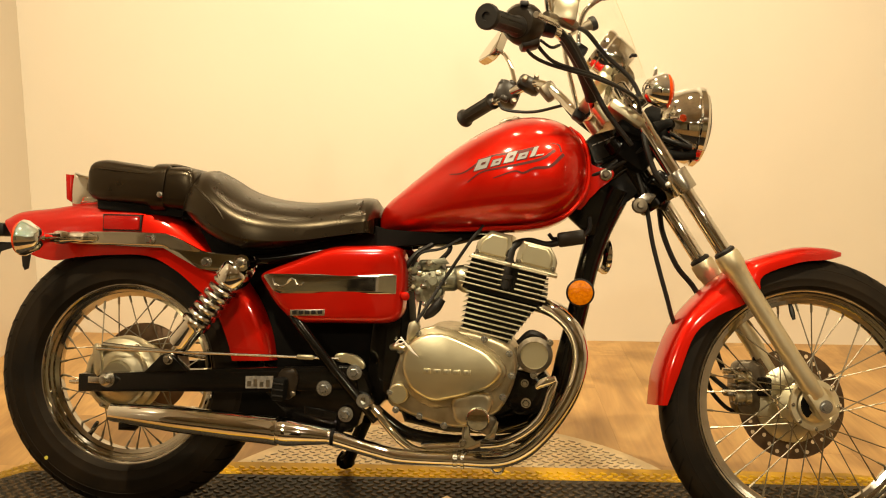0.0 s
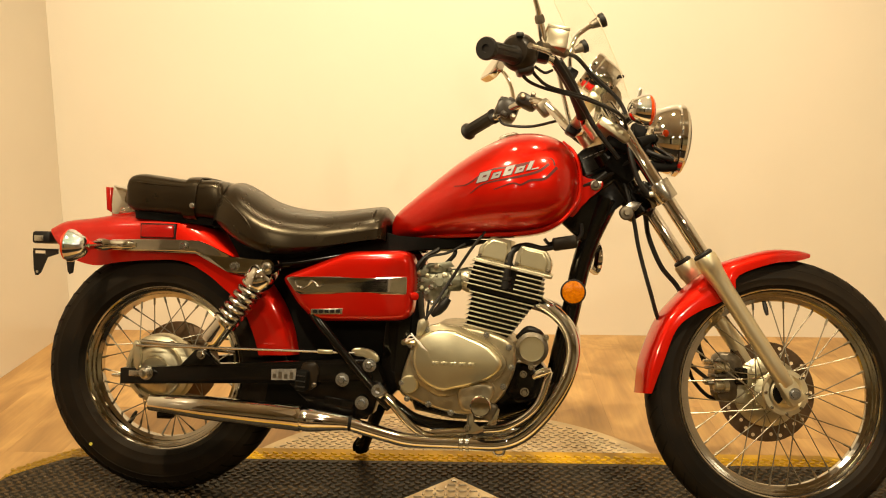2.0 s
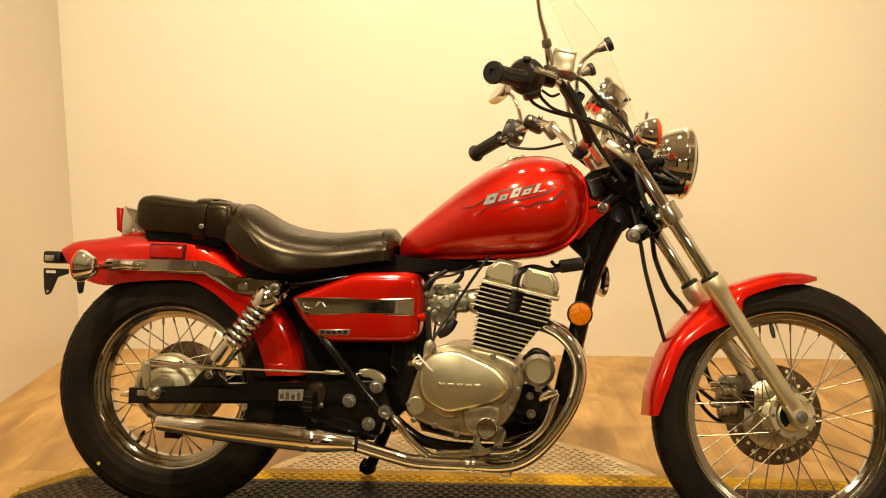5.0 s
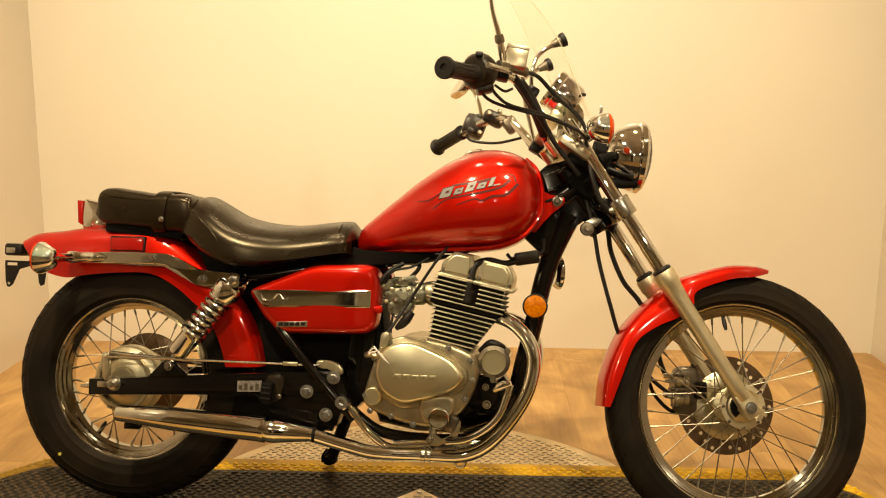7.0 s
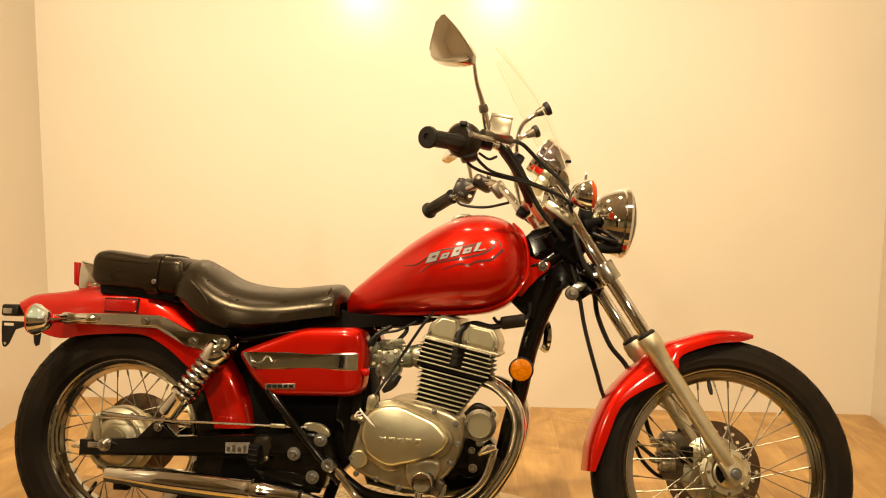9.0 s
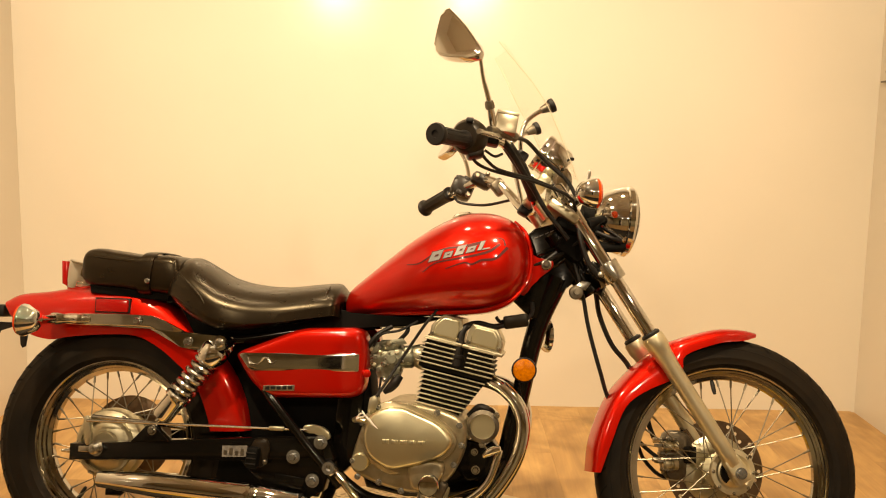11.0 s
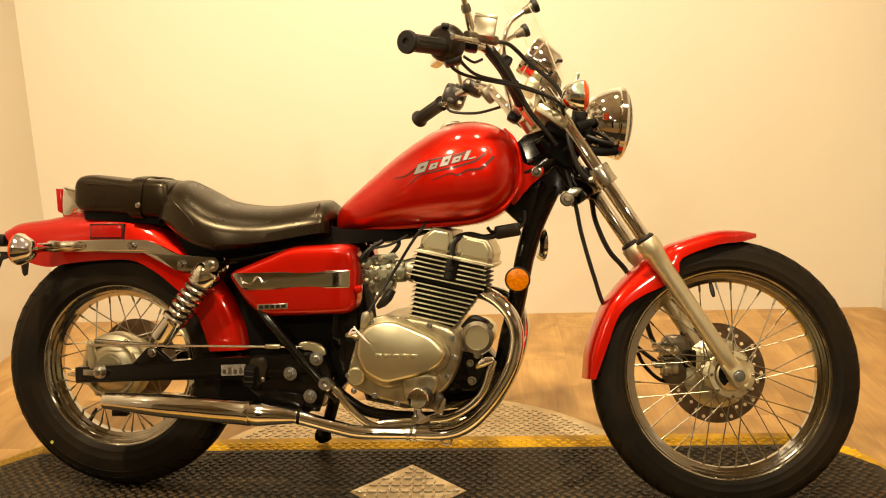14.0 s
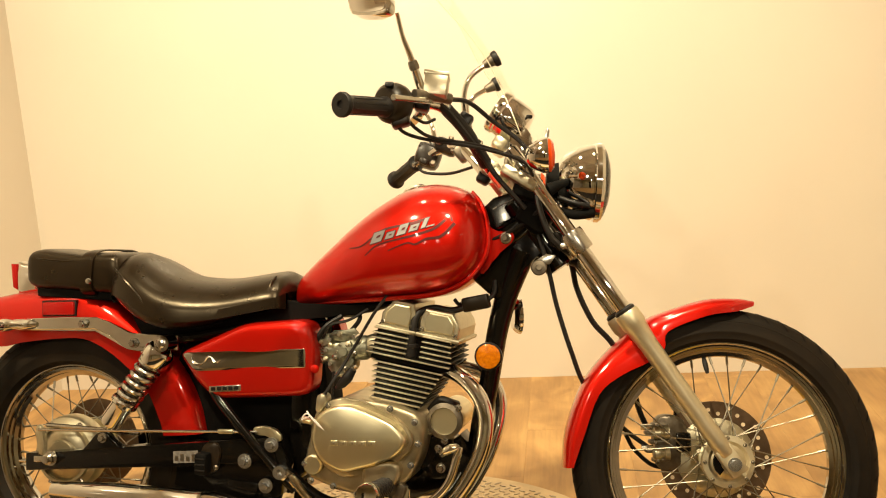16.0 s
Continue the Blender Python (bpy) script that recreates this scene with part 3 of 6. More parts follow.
for k in range(30):
    a = 2 * math.pi * k / 30
    rr = (0.104, 0.089, 0.097)[k % 3]
    if hole_mesh is None:
        h = part("disc_hole", hole, HOLE, front_wheel)
        hole_mesh = h.data
    else:
        h = new("disc_hole", hole_mesh)
        h.parent = front_wheel
    h.matrix_basis = STEER_W @ Matrix.Translation(FA + Vector((rr * math.cos(a), 0.0602, rr * math.sin(a))))
for k in range(5):
    a = 2 * math.pi * k / 5 + 0.3
    mid = FA + Vector((0.058 * math.cos(a), 0.062, 0.058 * math.sin(a)))
    part("disc_arm", tube([FA + Vector((0.03 * math.cos(a), 0.05, 0.03 * math.sin(a))), mid, FA + Vector((0.08 * math.cos(a), 0.062, 0.08 * math.sin(a)))], 0.008, 8, 3), CAST, front_wheel, at=STEER_W)
bm = lathe([(0.0, -0.058), (0.022, -0.058), (0.026, -0.050), (0.034, -0.046), (0.040, -0.050), (0.050, -0.049), (0.051, -0.046), (0.051, -0.038), (0.0, -0.038)], FA, (0, 1, 0), 40)
part("hub_plate", bm, FORK, front_wheel, "dull aluminium hub plate", STEER_W)
slot = [(0.018 * math.cos(radians(d)), 0.018 * math.sin(radians(d))) for d in range(130, 231, 20)] + [(0.031 * math.cos(radians(d)), 0.031 * math.sin(radians(d))) for d in range(230, 129, -20)]
part("hub_slot", plate([(FA.x + u, FA.z + w) for u, w in slot], -0.0590, -0.0500), DULL, front_wheel, "", STEER_W)
for k in range(8):
    a = 2 * math.pi * k / 8
    bolt(FA.x + 0.046 * math.cos(a), -0.050, FA.z + 0.046 * math.sin(a), 0.0028, front_wheel, at=STEER_W, depth=0.005)

# ---- fuel tank ----
TX = [-0.178, -0.166, -0.129, -0.076, -0.024, 0.028, 0.080, 0.126, 0.171, 0.208, 0.232, 0.247, 0.254]
TOP = [0.640, 0.676, 0.710, 0.755, 0.797, 0.832, 0.858, 0.869, 0.867, 0.854, 0.833, 0.805, 0.772]
LOW = [0.624, 0.614, 0.615, 0.618, 0.621, 0.624, 0.627, 0.630, 0.638, 0.655, 0.678, 0.704, 0.732]
WID = [0.012, 0.040, 0.069, 0.096, 0.119, 0.136, 0.147, 0.151, 0.148, 0.137, 0.119, 0.094, 0.058]
at_x = [-0.178 + 0.432 * (0.5 - 0.5 * math.cos(math.pi * k / 40)) for k in range(41)]
tops, lows, wids = (smooth_values(TX, v, at_x) for v in (TOP, LOW, WID))
rings = []
for x, zt, zl, w in zip(at_x, tops, lows, wids):
    zc = zl + 0.44 * (zt - zl)
    ring = []
    for k in range(40):
        a = 2 * math.pi * k / 40
        c, s = math.cos(a), math.sin(a)
        n = 2.3 if s > 0 else 2.35
        h = (zt - zc) if s > 0 else (zc - zl)
        ring.append((x, w * math.copysign(abs(c) ** (2 / n), c), zc + h * math.copysign(abs(s) ** (2 / n), s)))
    rings.append(ring)
bm = bmesh.new()
skin(bm, rings)
tank = part("fuel_tank", bm, RED, bike, "glossy red teardrop fuel tank with flame graphic")
for s in (-1, 1):
    seam = [(-0.222, s * 0.030, 0.608), (-0.185, s * 0.030, 0.618)]
    for x_ in (-0.15, -0.05, 0.06, 0.13, 0.175, 0.212, 0.238):
        seam.append((x_, s * (float(np.interp(x_, at_x, wids)) * 0.62), float(np.interp(x_, at_x, lows)) + 0.008))
    seam += [(0.252, s * 0.066, 0.718), (0.257, s * 0.058, 0.750), (0.253, s * 0.050, 0.792), (0.240, s * 0.040, 0.826), (0.216, s * 0.0, 0.852)]
    if s > 0:
        seam = seam[:5]
    part("seam_lip", tube(seam, [0.003, 0.0045, 0.005, 0.0055, 0.006, 0.006, 0.005, 0.003], 8, 6), RED, tank)
    tab = plate(rounded([(0.235, 0.790), (0.272, 0.765), (0.300, 0.766), (0.308, 0.752), (0.298, 0.738), (0.270, 0.715), (0.236, 0.680)], 4), s * 0.034, s * 0.042, 0.002)
    part("mounting_tab", tab, RED, tank)
    part("rubber_bush", lathe([(0.0125, 0), (0.0125, 0.004), (0.0105, 0.005), (0, 0.005)], (0.291, s * 0.042, 0.752), (0, s, 0), 20), STEEL, tank)
    bolt(0.291, s * 0.047, 0.752, 0.0065, tank, side=s, material=DARKCAST)
cap = lathe([(0.0, 0.022), (0.018, 0.021), (0.026, 0.016), (0.028, 0.008), (0.034, 0.006), (0.035, 0.0), (0.0, -0.004)], (0.095, 0, 0.848), (-0.25, 0, 1), 28)
part("filler_cap", cap, CHROME, tank, "chrome filler cap")


def on_tank(x, z, lift=0.0015):
    """A place on the tank's right flank at (x, z)."""
    zt, zl, w = (float(np.interp(x, at_x, v)) for v in (tops, lows, wids))
    zc = zl + 0.44 * (zt - zl)
    n, h = (2.3, zt - zc) if z > zc else (2.35, zc - zl)
    u = min(1.0, abs(z - zc) / h)
    return Vector((x, -w * max(0.0, 1 - u ** n) ** (1 / n) - lift, z))


def decal(pts, name, material, lift=0.0012, up=True):
    """A thin plate that follows the tank's flank, through an outline of (x, z)."""
    bm = bmesh.new()
    a = [bm.verts.new(on_tank(x, z, lift)) for x, z in pts]
    b = [bm.verts.new(on_tank(x, z, -0.002)) for x, z in pts]
    n = len(a)
    bm.faces.new(a)
    for i in range(n):
        j = (i + 1) % n
        bm.faces.new((a[i], b[i], b[j], a[j]))
    return part(name, bm, material, tank)


def flow(pts, w0, w1, name, material, lift):
    """A tapering stroke along pts on the tank's flank."""
    mid = spline([(x, z, 0) for x, z in pts], 6)
    bm = bmesh.new()
    rows_ = []
    for i, p in enumerate(mid):
        d = (mid[min(i + 1, len(mid) - 1)] - mid[max(i - 1, 0)]).normalized()
        t = i / (len(mid) - 1)
        w = w0 + (w1 - w0) * t
        nrm = Vector((-d.y, d.x, 0)) * w
        rows_.append([on_tank(p.x + nrm.x, p.y + nrm.y, lift), on_tank(p.x - nrm.x, p.y - nrm.y, lift), on_tank(p.x - nrm.x, p.y - nrm.y, -0.002), on_tank(p.x + nrm.x, p.y + nrm.y, -0.002)])
    skin(bm, rows_)
    return part(name, bm, material, tank)


flow([(0.188, 0.790), (0.165, 0.772), (0.125, 0.760), (0.085, 0.752), (0.045, 0.742), (0.018, 0.722)], 0.0032, 0.0010, "flame_stroke", DARKRED, 0.0006)
flow([(0.205, 0.782), (0.180, 0.757), (0.150, 0.752), (0.128, 0.742), (0.110, 0.745), (0.070, 0.731)], 0.0032, 0.0010, "flame_stroke", DARKRED, 0.0006)
flow([(0.150, 0.792), (0.110, 0.782), (0.070, 0.776), (0.045, 0.766), (0.010, 0.742), (-0.020, 0.738)], 0.0032, 0.0010, "flame_stroke", DARKRED, 0.0006)
flow([(0.200, 0.786), (0.194, 0.800), (0.178, 0.803)], 0.002, 0.0008, "flame_stroke", DARKRED, 0.0006)
# the model name as plain slanted shapes over a dark outline
for x, w, h in ((0.030, 0.025, 0.0225), (0.063, 0.018, 0.0135), (0.088, 0.019, 0.0215), (0.114, 0.018, 0.0135), (0.139, 0.009, 0.0205)):
    z = 0.7455 + (x - 0.034) * 0.26
    for g, name, m, lift in ((0.0016, "logo_outline", DARKRED, 0.0011), (0.0, "logo_shape", LOGO, 0.0017)):
        decal([(x - g, z - g), (x + w + g, z + w * 0.26 - g), (x + w + g + h * 0.40, z + w * 0.26 + h + g), (x - g + h * 0.40, z + h + g)], name, m, lift)
    if w > 0.010:
        u, v = x + w * 0.38 + h * 0.18, z + w * 0.10 + h * 0.42
        decal([(u, v), (u + w * 0.34, v + w * 0.09), (u + w * 0.34 + h * 0.10, v + w * 0.09 + h * 0.22), (u + h * 0.10, v + h * 0.22)], "logo_gap", DARKRED, 0.0021)
decal([(0.150, 0.7745), (0.166, 0.7785), (0.167, 0.7815), (0.151, 0.7775)], "logo_shape", LOGO, 0.0017)


# ---- seats ----
def cushion(xs, tops_, lows_, wids_, name, label, n_up=3.2, n_lo=4.5, mid=0.55, dish=0.0, steps=30):
    at = np.linspace(0, 1, steps + 1)
    at = [xs[0] + (xs[-1] - xs[0]) * (0.5 - 0.5 * math.cos(math.pi * t)) for t in at]
    zt, zl, ww = (smooth_values(xs, v, at) for v in (tops_, lows_, wids_))
    rings = []
    for x, t, l, w in zip(at, zt, zl, ww):
        zc = l + mid * (t - l)
        ring = []
        for k in range(36):
            a = 2 * math.pi * k / 36
            c, s = math.cos(a), math.sin(a)
            n = n_up if s > 0 else n_lo
            h = (t - zc) if s > 0 else (zc - l)
            y = w * math.copysign(abs(c) ** (2 / n), c)
            ring.append((x, y, zc + h * math.copysign(abs(s) ** (2 / n), s) + (dish * (abs(y) / max(w, 0.001)) ** 2 if s > 0 else 0)))
        rings.append(ring)
    bm = bmesh.new()
    skin(bm, rings)
    return part(name, bm, VINYL, bike, label)


rider = cushion([-0.590, -0.575, -0.540, -0.500, -0.450, -0.390, -0.320, -0.250, -0.205, -0.184, -0.176],
                [0.690, 0.734, 0.743, 0.726, 0.699, 0.684, 0.680, 0.688, 0.693, 0.689, 0.668],
                [0.655, 0.640, 0.612, 0.590, 0.574, 0.575, 0.588, 0.603, 0.613, 0.622, 0.640],
                [0.070, 0.100, 0.122, 0.138, 0.148, 0.146, 0.132, 0.120, 0.112, 0.104, 0.080], "rider_seat", "black vinyl rider seat with a dished top", 4.5, mid=0.55, dish=-0.042)
pillion = cushion([-0.806, -0.797, -0.770, -0.720, -0.650, -0.590, -0.562, -0.555],
                  [0.700, 0.746, 0.757, 0.752, 0.744, 0.745, 0.736, 0.70],
                  [0.690, 0.673, 0.663, 0.661, 0.656, 0.651, 0.651, 0.662],
                  [0.060, 0.080, 0.088, 0.093, 0.098, 0.100, 0.096, 0.085], "pillion_seat", "black vinyl passenger seat with a grab strap", 5.0, 5.0)
ringpts = []
for k in range(48):
    a = 2 * math.pi * k / 48
    c, s = math.cos(a), math.sin(a)
    ringpts.append((0.101 * math.copysign(abs(c) ** 0.5, c), 0.702 + (0.047 if s > 0 else 0.052) * math.copysign(abs(s) ** 0.5, s)))
bm = bmesh.new()
rr = []
for x, g in ((-0.650, 0.0), (-0.649, 0.003), (-0.634, 0.004), (-0.619, 0.003), (-0.618, 0.0)):
    rr.append([(x + (0.006 + 0.010 * (z - 0.66) / 0.09) - 0.012, y * (1 + g / 0.1), 0.702 + (z - 0.702) * (1 + g / 0.05)) for y, z in ringpts])
skin(bm, rr, caps=False)
strap = part("grab_strap", bm, VINYL, pillion, "black strap round the passenger seat")
part("strap_button", lathe([(0.007, 0), (0.006, 0.003), (0, 0.004)], (-0.626, -0.107, 0.682), (0, -1, 0), 14), STEEL, strap)
for s in (-1, 1):
    part("seat_piping", tube([(-0.555, s * 0.118, 0.708), (-0.520, s * 0.138, 0.684), (-0.487, s * 0.142, 0.652), (-0.463, s * 0.141, 0.615)], 0.0022, 6, 5), VINYL, rider)
    part("seat_piping", tube([(-0.205, s * 0.060, 0.683), (-0.207, s * 0.088, 0.665), (-0.213, s * 0.095, 0.630)], 0.002, 6, 5), VINYL, rider)
    part("seat_piping", tube([(-0.800, s * 0.050, 0.737), (-0.770, s * 0.086, 0.735), (-0.70, s * 0.093, 0.728), (-0.60, s * 0.098, 0.722)], 0.002, 6, 5), VINYL, pillion)


# ---- fenders ----
def shell(pairs, half, name, label, at=None, per=4, material=None, power=0.55, thick=0.003):
    """A U-shaped fender: pairs of (top x, z, lower edge x, z), half widths along it."""
    mids = spline([(a, b, 0) for a, b, _, _ in pairs], per)
    lo = spline([(c, d, 0) for _, _, c, d in pairs], per)
    hw = np.interp(np.linspace(0, 1, len(mids)), np.linspace(0, 1, len(half)), half)
    rows_ = []
    for m, l, w in zip(mids, lo, hw):
        row = []
        for k in range(21):
            a = math.pi * k / 20
            c, s = math.cos(a), math.sin(a)
            f = abs(s) ** power
            row.append((l.x + (m.x - l.x) * f, -w * math.copysign(abs(c) ** power, c), l.y + (m.y - l.y) * f))
        rows_.append(row)
    bm = bmesh.new()
    skin(bm, rows_, closed=False)
    bmesh.ops.recalc_face_normals(bm, faces=bm.faces)
    bmesh.ops.solidify(bm, geom=bm.faces[:], thickness=thick)
    return part(name, bm, material or RED, bike, label, at)


rear_fender = shell([(-1.008, 0.624, -0.986, 0.592), (-0.975, 0.641, -0.940, 0.552), (-0.907, 0.650, -0.876, 0.536), (-0.844, 0.660, -0.820, 0.545), (-0.750, 0.667, -0.738, 0.553), (-0.684, 0.668, -0.659, 0.553),
                     (-0.620, 0.645, -0.600, 0.527), (-0.565, 0.610, -0.553, 0.491), (-0.500, 0.560, -0.514, 0.457), (-0.430, 0.490, -0.490, 0.410), (-0.392, 0.414, -0.475, 0.370), (-0.376, 0.344, -0.468, 0.341)],
                    [0.056, 0.066, 0.073, 0.077, 0.079, 0.080, 0.080, 0.080, 0.080, 0.080, 0.079, 0.078], "rear_fender", "glossy red flared rear fender")
polar = []
for deg, ro, ri in ((182, 0.318, 0.300), (169, 0.316, 0.282), (152, 0.314, 0.279), (140, 0.312, 0.262), (127, 0.312, 0.243), (118, 0.314, 0.248), (113, 0.315, 0.275), (96, 0.319, 0.285), (84, 0.322, 0.294), (77, 0.323, 0.312)):
    c, s = math.cos(radians(deg)), math.sin(radians(deg))
    polar.append((FA.x + ro * c, FA.z + ro * s, FA.x + ri * c, FA.z + ri * s))
front_fender = shell(polar, [0.052, 0.056, 0.058, 0.058, 0.058, 0.058, 0.057, 0.055, 0.045, 0.022], "front_fender", "glossy red front fender over the spoked wheel", STEER_W, power=0.6)
# inner wall of the rear fender, tail light, brackets
bm = block(-0.719, -0.0800, 0.6215, 0.080, 0.012, 0.030, 0.004)
part("side_reflector", bm, REDLENS, rear_fender, "red rectangular side reflector")
part("reflector_frame", plate([(-0.7620, 0.6040), (-0.6755, 0.6040), (-0.6755, 0.6395), (-0.7620, 0.6395)], -0.0815, -0.070, 0.002), PLASTIC, rear_fender)
tail = dome(rounded([(-0.858, 0.724), (-0.842, 0.727), (-0.806, 0.717), (-0.790, 0.690), (-0.772, 0.664), (-0.820, 0.655), (-0.858, 0.656)], 3), 0.044, -0.044, 0.016, 0.004)
tail_light = part("tail_light", tail, CHROME, bike, "chrome tail light housing with a red lens")
part("lens", plate([(-0.872, 0.725), (-0.857, 0.724), (-0.857, 0.664), (-0.868, 0.670)], -0.042, 0.042, 0.004), REDLENS, tail_light, "red tail lens")
part("seat_bracket", plate([(-0.806, 0.722), (-0.798, 0.722), (-0.768, 0.664), (-0.780, 0.664)], -0.030, 0.030, 0.003), PLASTIC, bike, "black bracket behind the passenger seat")
part("seat_base", plate([(-0.780, 0.650), (-0.500, 0.630), (-0.500, 0.690), (-0.560, 0.690), (-0.785, 0.690)], -0.072, 0.072, 0.004), DULL, bike, "black base under the passenger seat")
part("plate_lamp", block(-1.026, -0.02, 0.599, 0.046, 0.07, 0.030, 0.006), PLASTIC, bike, "black number plate lamp")
part("plate_lamp_lens", block(-1.030, -0.0555, 0.597, 0.024, 0.004, 0.014, 0.0015), STEEL, bike)
bracket = part("plate_bracket", plate([(-1.050, 0.572), (-0.985, 0.572), (-0.985, 0.567), (-1.050, 0.567)], -0.046, -0.0435, 0.0005), PLASTIC, bike, "black slotted number plate bracket")
for outline in ([(-1.050, 0.567), (-1.045, 0.567), (-1.045, 0.560), (-1.050, 0.560)], [(-1.018, 0.567), (-0.985, 0.567), (-0.985, 0.560), (-1.018, 0.560)],
                [(-1.050, 0.560), (-0.985, 0.560), (-1.012, 0.551), (-1.028, 0.514), (-1.036, 0.507), (-1.043, 0.508), (-1.047, 0.522)]):
    part("bracket_leg", plate(outline, -0.046, -0.0435, 0.0), PLASTIC, bracket)
part("rivet", lathe([(0.0035, 0), (0.0035, 0.001), (0, 0.0012)], (-1.0375, -0.046, 0.516), (0, -1, 0), 12), STEEL, bracket)
part("plate_bracket", plate([(-0.962, 0.548), (-0.940, 0.548), (-0.944, 0.516), (-0.953, 0.512), (-0.958, 0.520)], -0.05, -0.047, 0.0005), PLASTIC, bike)

# fender rail with turn signal
rail = dome([(-0.862, 0.598), (-0.764, 0.601), (-0.700, 0.603), (-0.614, 0.602), (-0.585, 0.592), (-0.535, 0.568), (-0.510, 0.563), (-0.421, 0.560), (-0.420, 0.529), (-0.505, 0.526), (-0.540, 0.531), (-0.585, 0.563), (-0.622, 0.578), (-0.763, 0.577), (-0.862, 0.576)], -0.086, -0.096, 0.003, -0.002, 3, 0.004)
fender_rail = part("fender_rail", rail, CHROME, bike, "polished steel rail bolted along the rear fender")
for x, z in ((-0.648, 0.588), (-0.525, 0.545)):
    bolt(x, -0.096, z, 0.008, fender_rail)
part("rail_end", tube([(-0.866, -0.094, 0.586), (-0.845, -0.095, 0.586), (-0.815, -0.095, 0.587), (-0.790, -0.095, 0.587), (-0.765, -0.094, 0.587)], [0.010, 0.0155, 0.0150, 0.0115, 0.0110, 0.0125, 0.0115, 0.006], 14, 6), CHROME, fender_rail)


def signal(base, c, face, name, lens_mat, at=None, r=0.031):
    """A round chrome turn signal on a stalk; face is the way its lens looks."""
    f = Vector(face).normalized()
    bm = lathe([(0, -0.034), (0.012, -0.033), (0.022, -0.026), (0.029, -0.012), (r, 0.0), (r + 0.001, 0.008), (r - 0.002, 0.010), (0, 0.010)], c, f, 28)
    s = part(name, bm, CHROME, bike, "chrome turn signal with an orange lens", at)
    part("lens", lathe([(r - 0.001, 0.008), (r - 0.002, 0.014), (r * 0.7, 0.020), (0, 0.023)], c, f, 28), lens_mat, s, "orange lens", at)
    mid = (Vector(base) + Vector(c)) / 2
    part("stalk", tube([base, mid, Vector(c) - f * 0.012], [0.013, 0.010, 0.013, 0.013], 12, 5), CHROME, s, "", at)
    return s


signal((-0.846, -0.093, 0.586), (-0.874, -0.178, 0.582), (-1, 0, 0.05), "turn_signal", ORANGE, r=0.036)
signal((0.338, -0.085, 0.886), (0.358, -0.165, 0.888), (1, 0, 0.03), "turn_signal", ORANGE, STEER, 0.034)
signal((0.338, 0.085, 0.886), (0.358, 0.165, 0.888), (1, 0, 0.03), "turn_signal", ORANGE, STEER, 0.034)

# ---- rear suspension ----
arm = [(-0.786, 0.302), (-0.660, 0.312), (-0.600, 0.318), (-0.380, 0.335), (-0.200, 0.345), (-0.190, 0.300), (-0.380, 0.286), (-0.786, 0.265)]
for s in (-1, 1):
    sw = part("swingarm", plate(arm, s * 0.086, s * 0.116, 0.004), BLACK, bike, "black box-section swingarm")
    if s < 0:
        part("shock_bracket", plate([(-0.640, 0.314), (-0.606, 0.350), (-0.592, 0.356), (-0.578, 0.350), (-0.545, 0.320)], -0.122, -0.100, 0.003), BLACK, sw)
        part("axle_slot", block(-0.745, -0.117, 0.292, 0.036, 0.004, 0.014, 0.002), STEEL, sw)
        part("axle_nut", lathe([(0.017, 0), (0.017, 0.004), (0.0125, 0.004), (0.0125, 0.014), (0.008, 0.016), (0.008, 0.023), (0.0, 0.024)], (-0.720, -0.117, 0.295), (0, -1, 0), 20), STEEL, sw, "zinc axle nut")
        part("chain_adjuster", tube([(-0.786, -0.101, 0.284), (-0.812, -0.101, 0.283)], [0.005, 0.005, 0.003], 8, 3), STEEL, sw)
        part("warning_label", plate([(-0.424, 0.291), (-0.366, 0.294), (-0.366, 0.319), (-0.424, 0.316)], -0.1172, -0.1166), LABEL, sw, "small worn paper label with unreadable print")
        for k in range(4):
            part("print_bar", plate([(-0.420 + 0.013 * k, 0.296), (-0.412 + 0.013 * k, 0.296), (-0.412 + 0.013 * k, 0.306 + 0.005 * (k % 2)), (-0.420 + 0.013 * k, 0.306 + 0.005 * (k % 2))], -0.1178, -0.1172), DARKCAST, sw)
P0, P1 = Vector((-0.434, -0.120, 0.547)), Vector((-0.582, -0.126, 0.356))
ax_ = (P1 - P0).normalized()
LEN = (P1 - P0).length
shock = part("shock_absorber", lathe([(0.006, 0.01), (0.006, LEN - 0.01)], P0, ax_, 12), STEEL, bike, "chrome coil-over shock absorber")
part("eye", lathe([(0.017, -0.020), (0.017, 0.020), (0.006, 0.021)], P0, (0, -1, 0), 20), CHROME, shock)
part("eye_bolt", lathe([(0.011, 0.018), (0.011, 0.026), (0.007, 0.030), (0, 0.031)], P0, (0, -1, 0), 8), STEEL, shock)
part("top_cup", lathe([(0.010, 0.014), (0.028, 0.016), (0.0325, 0.022), (0.0325, 0.050), (0.029, 0.055), (0.008, 0.056)], P0, ax_, 28), CHROME, shock)
turns, steps = 6.5, 15
pts = []
side = ax_.cross(Vector((0, 1, 0))).normalized()
oth = ax_.cross(side)
for k in range(int(turns * steps) + 1):
    a = 2 * math.pi * k / steps
    h = 0.052 + 0.108 * k / (turns * steps)
    pts.append(P0 + ax_ * h + (side * math.cos(a) + oth * math.sin(a)) * 0.0245)
part("spring", tube(pts, 0.0058, 8, 1, straight=True), STEEL, shock, "chrome coil spring")
part("damper", lathe([(0.0135, 0.05), (0.0135, 0.17)], P0, ax_, 18), STEEL, shock)
part("lower_cup", lathe([(0.008, 0.156), (0.029, 0.157), (0.030, 0.163), (0.0245, 0.171), (0.0245, 0.212), (0.022, 0.219), (0.010, 0.221)], P0, ax_, 28), CHROME, shock)
